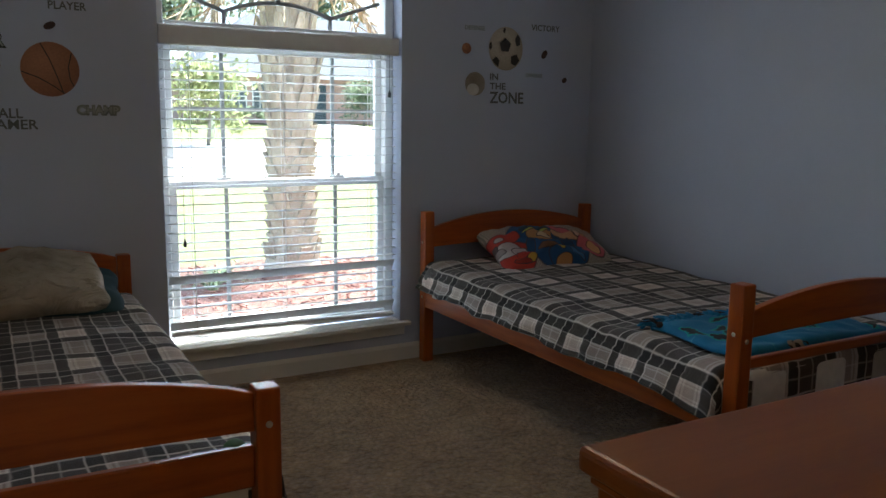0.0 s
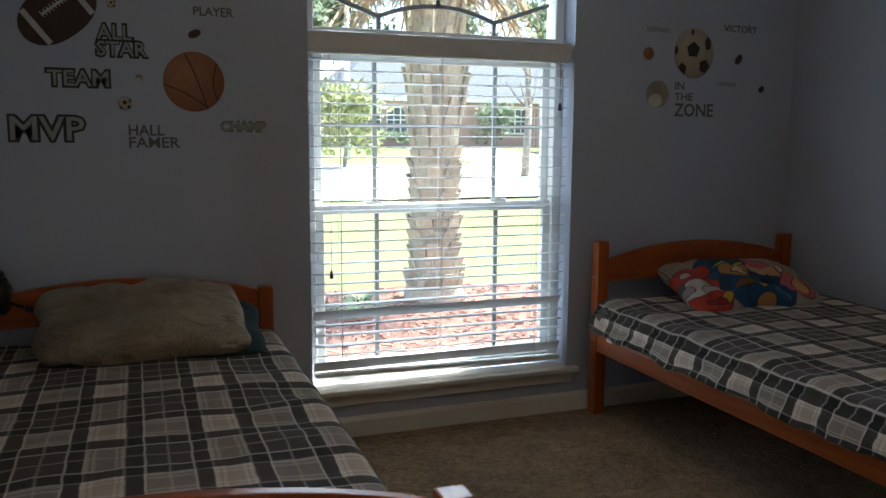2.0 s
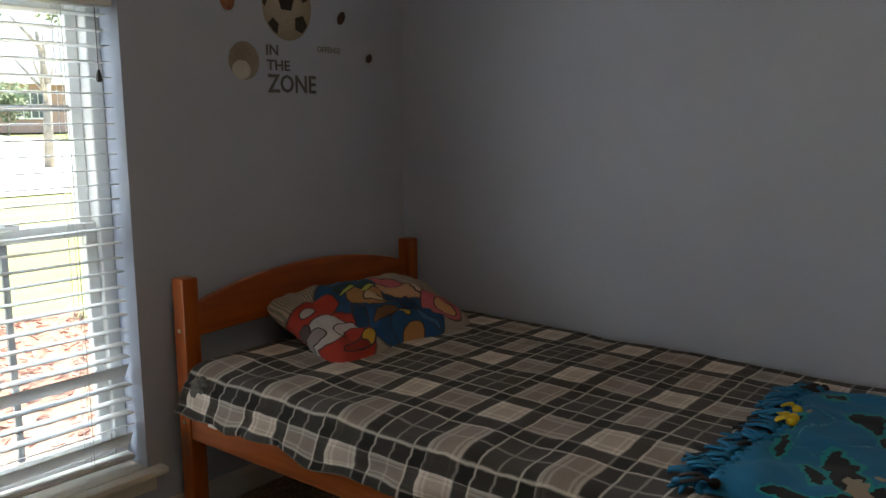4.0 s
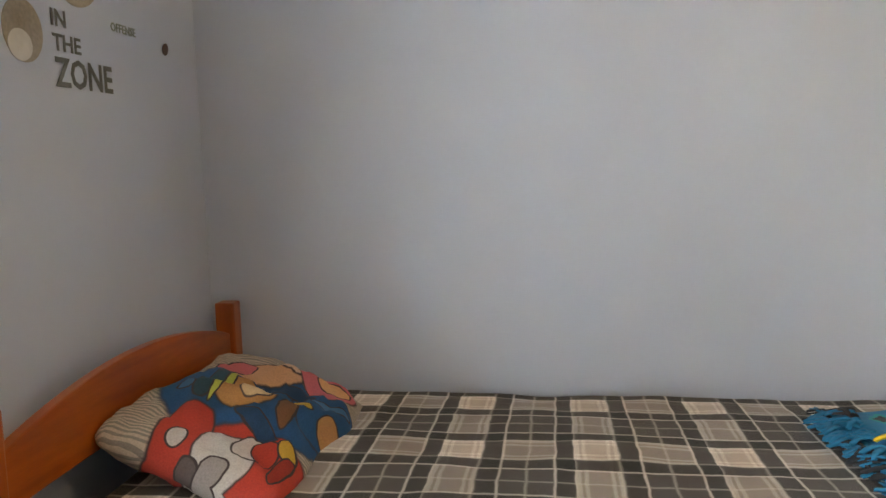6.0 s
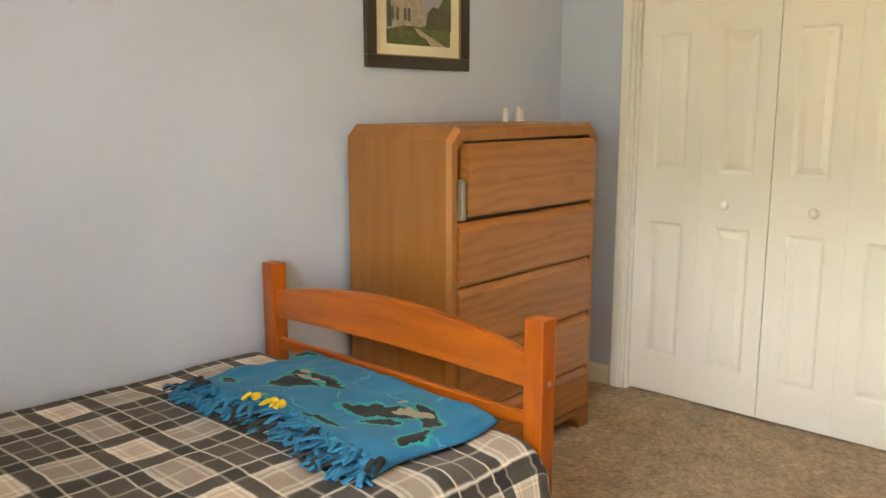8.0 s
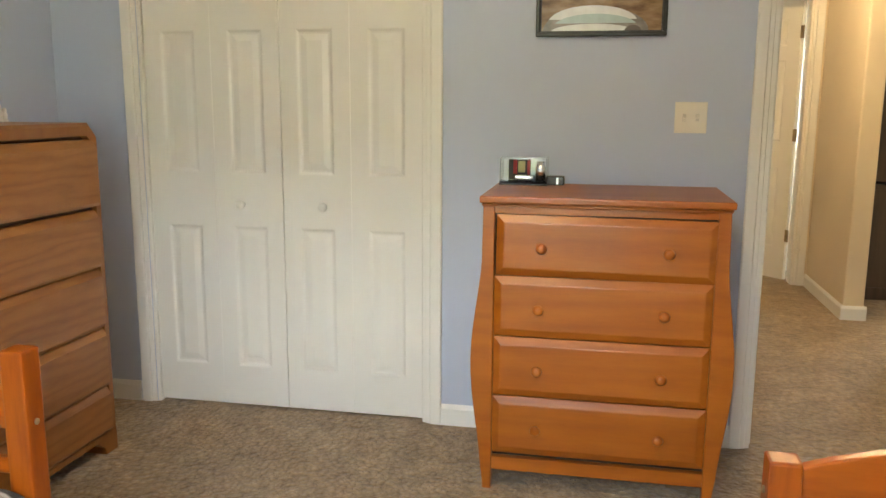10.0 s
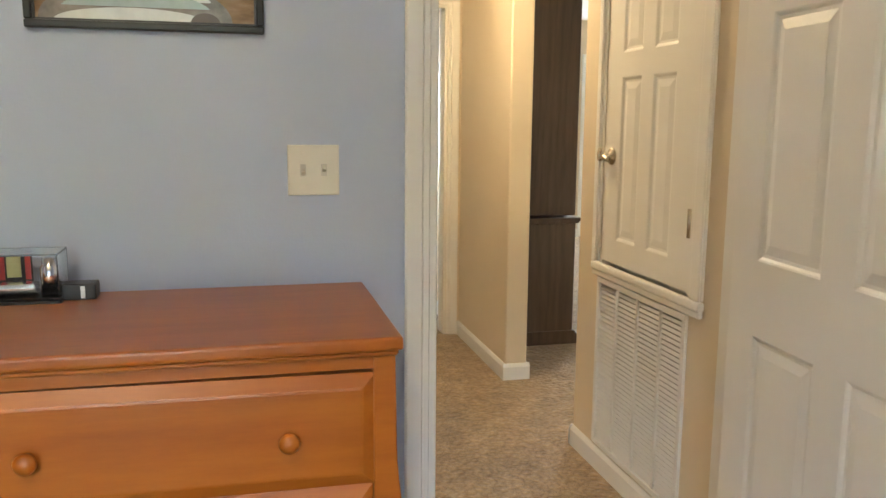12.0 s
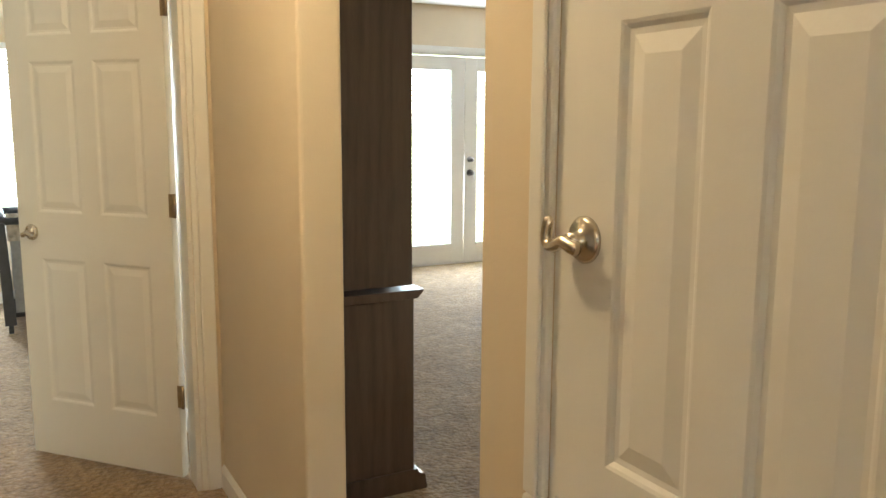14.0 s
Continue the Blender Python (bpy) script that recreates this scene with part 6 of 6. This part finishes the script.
# mulch bed of loose bark chips under the window
MULCH = ground_material("red_mulch", (0.12, 0.055, 0.042), (0.27, 0.135, 0.105), (0.40, 0.225, 0.18), 45)
bm = bmesh.new()
ring = [bm.verts.new((-0.9 + 3.4 * math.cos(a) + 0.2 * math.sin(a * 5), 0.24 + 3.75 * abs(math.sin(a)) ** 0.8, GZ + 0.03)) for a in [math.pi * k / 30 for k in range(31)]]
bm.faces.new(ring)
tagged(part("mulch_bed", bm, MULCH), "bed of red bark mulch under the window", "mulch bed", kind="structure")
rnd = random.Random(5)
bm = bmesh.new()
for k in range(2600):
    a, r = rnd.uniform(0, math.pi), math.sqrt(rnd.random())
    x, y = -0.9 + 3.3 * r * math.cos(a), 0.3 + 3.5 * r * abs(math.sin(a)) ** 0.8
    ln, w, th = rnd.uniform(0.03, 0.09), rnd.uniform(0.008, 0.02), rnd.uniform(0.004, 0.01)
    m = pose(x, y, GZ + 0.04 + rnd.uniform(0, 0.015), rnd.uniform(-25, 25), rnd.uniform(-25, 25), rnd.uniform(0, 180))
    vs = [bm.verts.new(m @ Vector((sx * ln / 2, sy * w / 2, sz * th / 2))) for sz in (-1, 1) for sx, sy in ((-1, -1), (1, -1), (1, 1), (-1, 1))]
    for q in ((4, 5, 6, 7), (0, 1, 5, 4), (1, 2, 6, 5), (2, 3, 7, 6), (3, 0, 4, 7)):
        bm.faces.new([vs[i] for i in q])
CHIP, t, b = material("bark_chip", 0.9)
geo = t.nodes.new("ShaderNodeNewGeometry")
t.links.new(ramp(t, geo.outputs["Random Per Island"], [(0.0, (0.12, 0.048, 0.035)), (0.5, (0.29, 0.125, 0.09)), (1.0, (0.43, 0.22, 0.165))]), b.inputs["Base Color"])
tagged(part("bark_chips", bm, CHIP), "loose red bark chips", "mulch", kind="stuff")

# palm: trunk wrapped in old leaf bases, dead fronds hanging above
BOOT, t, b = material("palm_boot", 0.9)
geo = t.nodes.new("ShaderNodeNewGeometry")
v = coords(t, (1, 1, 0.25))
c = ramp(t, noise_tex(t, v, 60, 4, 0.7), [(0.3, (0.30, 0.25, 0.18)), (0.7, (0.58, 0.51, 0.40))])
c = mix(t, c, ramp(t, geo.outputs["Random Per Island"], [(0.0, (0.65, 0.62, 0.58)), (1.0, (1.15, 1.1, 1.05))]), 1.0, "MULTIPLY")
t.links.new(c, b.inputs["Base Color"])
bump(t, b, noise_tex(t, v, 60, 4, 0.7), 0.7, 0.01)
palm = thing("palm_tree", "palm with a trunk of rough old leaf bases", "palm tree", (-0.70, 3.25, GZ))
rnd = random.Random(8)


def trunk_r(z):
    if z < 0.35:
        return 0.27 - 0.075 * smooth01(z / 0.35)
    if z < 1.25:
        return 0.195
    return 0.195 + 0.035 * smooth01((z - 1.25) / 0.6)


bm = bmesh.new()
lathe(bm, (0, 0, 0), (0, 0, 1), [(z * 0.1, trunk_r(z * 0.1)) for z in range(0, 29)], 20)
part("trunk", bm, BOOT, palm, "", True)
bm = bmesh.new()
level, z = 0, 0.16
while z < 2.6:
    count = 9
    for k in range(count):
        a = math.tau * (k + 0.5 * (level % 2)) / count + rnd.uniform(-0.1, 0.1) + level * 0.11
        r = trunk_r(z)
        up = Vector((0, 0, 1))
        out = Vector((math.cos(a), math.sin(a), 0))
        side = Vector((-math.sin(a), math.cos(a), 0))
        long = z > 1.25
        ln = rnd.uniform(0.20, 0.36) if long else rnd.uniform(0.10, 0.16)
        flare = rnd.uniform(0.12, 0.34) if long else rnd.uniform(0.22, 0.42)
        w0, w1 = (0.055, 0.026) if long else (0.072, 0.050)
        w0, w1 = w0 * rnd.uniform(0.85, 1.2), w1 * rnd.uniform(0.8, 1.25)
        lean = side * rnd.uniform(-0.25, 0.25) * ln
        p0 = out * (r - 0.01) + up * (z + rnd.uniform(-0.02, 0.02))
        p1 = p0 + up * ln + out * ln * flare + lean
        th = 0.022
        vs = []
        for p, w in ((p0, w0), (p0 + (p1 - p0) * 0.55, (w0 + w1) * 0.5), (p1, w1)):
            vs.append([bm.verts.new(p + side * s * w - out * (th if i else -th * 0.4 * (1 - abs(s)))) for i, s in ((0, -1), (0, 0), (0, 1), (1, 1), (1, -1))])
        for q, s in zip(vs, vs[1:]):
            for i in range(5):
                bm.faces.new((q[i], q[(i + 1) % 5], s[(i + 1) % 5], s[i]))
        bm.faces.new(vs[0][::-1])
        bm.faces.new(vs[-1])
    z += 0.115 if z < 1.25 else 0.15
    level += 1
tagged(part("leaf_bases", bm, BOOT, palm, "grey-brown overlapping leaf bases"), kind="stuff")
STRAW = plain("dry_frond", (0.36, 0.27, 0.17), 0.9, 0, 0.35, 12)
FROND = plain("palm_frond_green", (0.10, 0.15, 0.05), 0.6, 0, 0.35, 6)
for kind, count, z0, mat in (("dry_frond", 24, 2.62, STRAW), ("green_frond", 22, 2.85, FROND)):
    for k in range(count):
        a = math.tau * k / count + rnd.uniform(-0.12, 0.12)
        out, side = Vector((math.cos(a), math.sin(a), 0)), Vector((-math.sin(a), math.cos(a), 0))
        reach = rnd.uniform(0.45, 0.85) if kind == "dry_frond" else rnd.uniform(1.6, 2.3)
        lift = rnd.uniform(0.1, 0.5) if kind == "dry_frond" else rnd.uniform(0.7, 1.7)
        drop = rnd.uniform(0.35, 0.75) if kind == "dry_frond" else rnd.uniform(0.8, 1.8)
        path = []
        for i in range(9):
            f = i / 8
            path.append(out * (0.18 + reach * f) + Vector((0, 0, z0 + lift * f * 2 * (1 - f * 0.5) - drop * f * f)))
        bm = bmesh.new()
        for p, q in zip(path, path[1:]):
            cyl(bm, p, q, 0.010, 0.008, 5, False)
        for i in range(1, 9):
            for s in (-1, 1):
                for h in (0.0, 0.5):
                    p = path[i - 1].lerp(path[i], h)
                    tip = p + side * s * rnd.uniform(0.22, 0.36) + out * rnd.uniform(0.05, 0.25) + Vector((0, 0, rnd.uniform(-0.3, -0.05)))
                    n = (out * 0.012)
                    vs = [bm.verts.new(x) for x in (p - n, p + n, tip)]
                    bm.faces.new(vs)
        part("frond", bm, mat, palm)

# strappy plants in the mulch
BLADE = plain("strappy_leaf", (0.22, 0.27, 0.12), 0.6, 0, 0.3, 10)
for x, y, s in ((-1.55, 2.75, 1.0), (-1.35, 3.25, 0.8), (0.45, 3.35, 0.75), (-1.95, 3.0, 0.7)):
    bm = bmesh.new()
    for k in range(46):
        a, ln = rnd.uniform(0, math.tau), rnd.uniform(0.22, 0.42) * s
        out, side = Vector((math.cos(a), math.sin(a), 0)), Vector((-math.sin(a), math.cos(a), 0)) * 0.010
        last = None
        for i in range(5):
            f = i / 4
            p = out * (0.03 + ln * f * 0.9) + Vector((0, 0, ln * (1.1 * f - 0.9 * f * f)))
            w = side * (1 - f * 0.85)
            row = [bm.verts.new(p - w), bm.verts.new(p + w)]
            if last:
                bm.faces.new((last[0], last[1], row[1], row[0]))
            last = row
    ob = part("strappy_plant", bm, BLADE)
    ob.location = (x, y, GZ + 0.03)
    tagged(ob, "low clump of pale green strappy leaves", "plant", "plants in the mulch")


def leaf_crown(bm, centre, size, count, leaf, rnd):
    """Many small leaf clumps scattered through an uneven crown."""
    lobes = [(Vector((rnd.uniform(-0.6, 0.6) * size[0], rnd.uniform(-0.6, 0.6) * size[1], rnd.uniform(-0.5, 0.6) * size[2])), rnd.uniform(0.35, 0.6)) for _ in range(9)]
    for _ in range(count):
        c, r = lobes[rnd.randrange(9)]
        d = Vector((rnd.gauss(0, 1), rnd.gauss(0, 1), rnd.gauss(0, 1))).normalized() * (rnd.random() ** 0.4) * r
        p = Vector(centre) + c + Vector((d.x * size[0], d.y * size[1], d.z * size[2]))
        u = Vector((rnd.gauss(0, 1), rnd.gauss(0, 1), rnd.gauss(0, 1))).normalized()
        w = u.orthogonal().normalized()
        s = leaf * rnd.uniform(0.6, 1.4)
        bm.faces.new([bm.verts.new(x) for x in (p - u * s, p + w * s * 0.5, p + u * s, p - w * s * 0.5)])


def leaf_paint(name, dark, light):
    m, t, b = material(name, 0.7)
    geo = t.nodes.new("ShaderNodeNewGeometry")
    t.links.new(ramp(t, geo.outputs["Random Per Island"], [(0.0, dark), (1.0, light)]), b.inputs["Base Color"])
    return m


LEAF_Y = leaf_paint("yellow_green_leaf", (0.16, 0.19, 0.06), (0.34, 0.35, 0.14))
LEAF_D = leaf_paint("dark_green_leaf", (0.05, 0.085, 0.035), (0.14, 0.18, 0.08))
BARK = plain("grey_bark", (0.22, 0.19, 0.16), 0.9, 0, 0.3, 8)


def tree(name, label, x, y, height, crown, size, count, leaf, mat, seed, trunk=0.15, category="tree"):
    rnd = random.Random(seed)
    ob = thing(name, label, category, (x, y, rise(y)))
    bm = bmesh.new()
    cyl(bm, (0, 0, -0.1), (0.1, 0, height * 0.5), trunk, trunk * 0.7, 10)
    cyl(bm, (0.1, 0, height * 0.5), (0.0, 0.1, height * 0.8), trunk * 0.7, trunk * 0.35, 8)
    for k in range(6):
        a = rnd.uniform(0, math.tau)
        z0 = height * rnd.uniform(0.35, 0.7)
        cyl(bm, (0.08, 0, z0), (math.cos(a) * size[0] * 0.6, math.sin(a) * size[1] * 0.6, z0 + height * 0.2), trunk * 0.4, trunk * 0.12, 6)
    part("trunk", bm, BARK, ob)
    bm = bmesh.new()
    leaf_crown(bm, (0, 0, crown), size, count, leaf, rnd)
    part("crown", bm, mat, ob)
    return ob


tree("shrub", "tall yellow-green flowering shrub across the lawn", 3.2, 22.5, 2.4, 1.45, (1.7, 1.3, 1.25), 1500, 0.12, LEAF_Y, 21, 0.07, "shrub")
tree("shrub", "rounded dark green shrub before the far house", 15.2, 37.5, 2.0, 1.4, (1.3, 1.1, 1.15), 900, 0.13, LEAF_D, 22, 0.07, "shrub")
tree("shrub", "low green hedge shrub by the far house", 10.0, 38.0, 1.0, 0.6, (2.2, 0.8, 0.5), 700, 0.12, LEAF_D, 23, 0.05, "shrub")
for k, (x, y, h, mat) in enumerate(((2.0, 47, 11, LEAF_D), (7.5, 56, 13, LEAF_D), (21, 58, 12, LEAF_D), (27, 50, 10, LEAF_Y), (33, 62, 13, LEAF_D), (-5, 52, 11, LEAF_D), (14, 64, 14, LEAF_D), (19, 34, 6.5, LEAF_D))):
    tree("tree", "tall leafy green tree behind the far house", x, y, h, h * 0.66, (h * 0.30, h * 0.30, h * 0.33), 1500, 0.34, mat, 30 + k, 0.22)
tree("tree", "broad leafy green tree beside the far house", 3.2, 46.0, 5.0, 6.0, (4.2, 2.6, 2.8), 2600, 0.20, LEAF_D, 31, 0.22)
# slim pale trunk and street lamp pole
pole = thing("street_lamp", "slim white street lamp pole across the street", "street lamp", (4.55, 27.5, rise(27.5)))
bm = cyl(bmesh.new(), (0, 0, 0), (0, 0, 6.6), 0.13, 0.09, 12)
part("pole", bm, plain("white_pole", (0.75, 0.74, 0.72), 0.6), pole)
bm = box(bmesh.new(), -0.2, 0.2, -0.5, 0.1, 6.6, 6.75, 0.03)
part("lamp_head", bm, STEEL, pole)
tree("tree", "slim young tree with a pale bare trunk", 7.6, 18.4, 4.2, 4.6, (1.1, 1.0, 0.8), 500, 0.12, LEAF_D, 50, 0.13)

# house across the street
ROOF, t, b = material("grey_shingle", 0.9)
v = coords(t, (1, 1, 1))
t.links.new(ramp(t, noise_tex(t, v, 9, 4), [(0.3, (0.085, 0.092, 0.11)), (0.7, (0.135, 0.145, 0.17))]), b.inputs["Base Color"])
BRICK = plain("pink_brick", (0.42, 0.27, 0.22), 0.9, 0, 0.2, 9)
house = thing("house", "single-storey brick house with grey hipped roof", "house", (15.5, 44, rise(44) - 0.05))
part("wall", B(-8.5, 9.5, -4, 5, 0, 2.6), BRICK, house)
bm = bmesh.new()
base = [bm.verts.new(c) for c in ((-9.2, -4.7, 2.55), (10.2, -4.7, 2.55), (10.2, 5.7, 2.55), (-9.2, 5.7, 2.55))]
ridge = [bm.verts.new(c) for c in ((-4.6, 0.5, 6.2), (5.6, 0.5, 6.2))]
for q in ((base[0], base[1], ridge[1], ridge[0]), (base[1], base[2], ridge[1]), (base[2], base[3], ridge[0], ridge[1]), (base[3], base[0], ridge[0]), (base[3], base[2], base[1], base[0])):
    bm.faces.new(q)
roof = part("roof", bm, ROOF, house)
part("fascia", B(-9.2, 10.2, -4.74, -4.70, 2.40, 2.58), TRIM, roof)
SHADOW = plain("dark_house_glass", (0.05, 0.07, 0.08), 0.15)
for x in (-6.8, -4.9, 2.0, 6.2):
    wob = part("window", B(x - 0.75, x + 0.75, -4.05, -4.0, 0.75, 2.05), SHADOW, house, "dark window panes")
    bm = bmesh.new()
    for a, b2, c, d in ((-0.8, 0.8, 2.05, 2.13), (-0.8, 0.8, 0.67, 0.75), (-0.8, -0.75, 0.75, 2.05), (0.75, 0.8, 0.75, 2.05), (-0.03, 0.03, 0.75, 2.05), (-0.75, 0.75, 1.37, 1.43), (-0.40, -0.37, 0.75, 2.05), (0.37, 0.40, 0.75, 2.05)):
        box(bm, x + a, x + b2, -4.10, -4.055, c, d)
    part("frame", bm, TRIM, wob)
part("door", B(-2.6, -1.5, -4.06, -4.0, 0, 2.1), SHADOW, house, "dark front door")
bm = bmesh.new()
box(bm, 3.6, 3.9, -6.2, -5.9, 0, 2.5)
box(bm, -3.2, -3.0, -5.0, -4.8, 0, 2.45)
part("porch_post", bm, TRIM, house, "white porch posts")
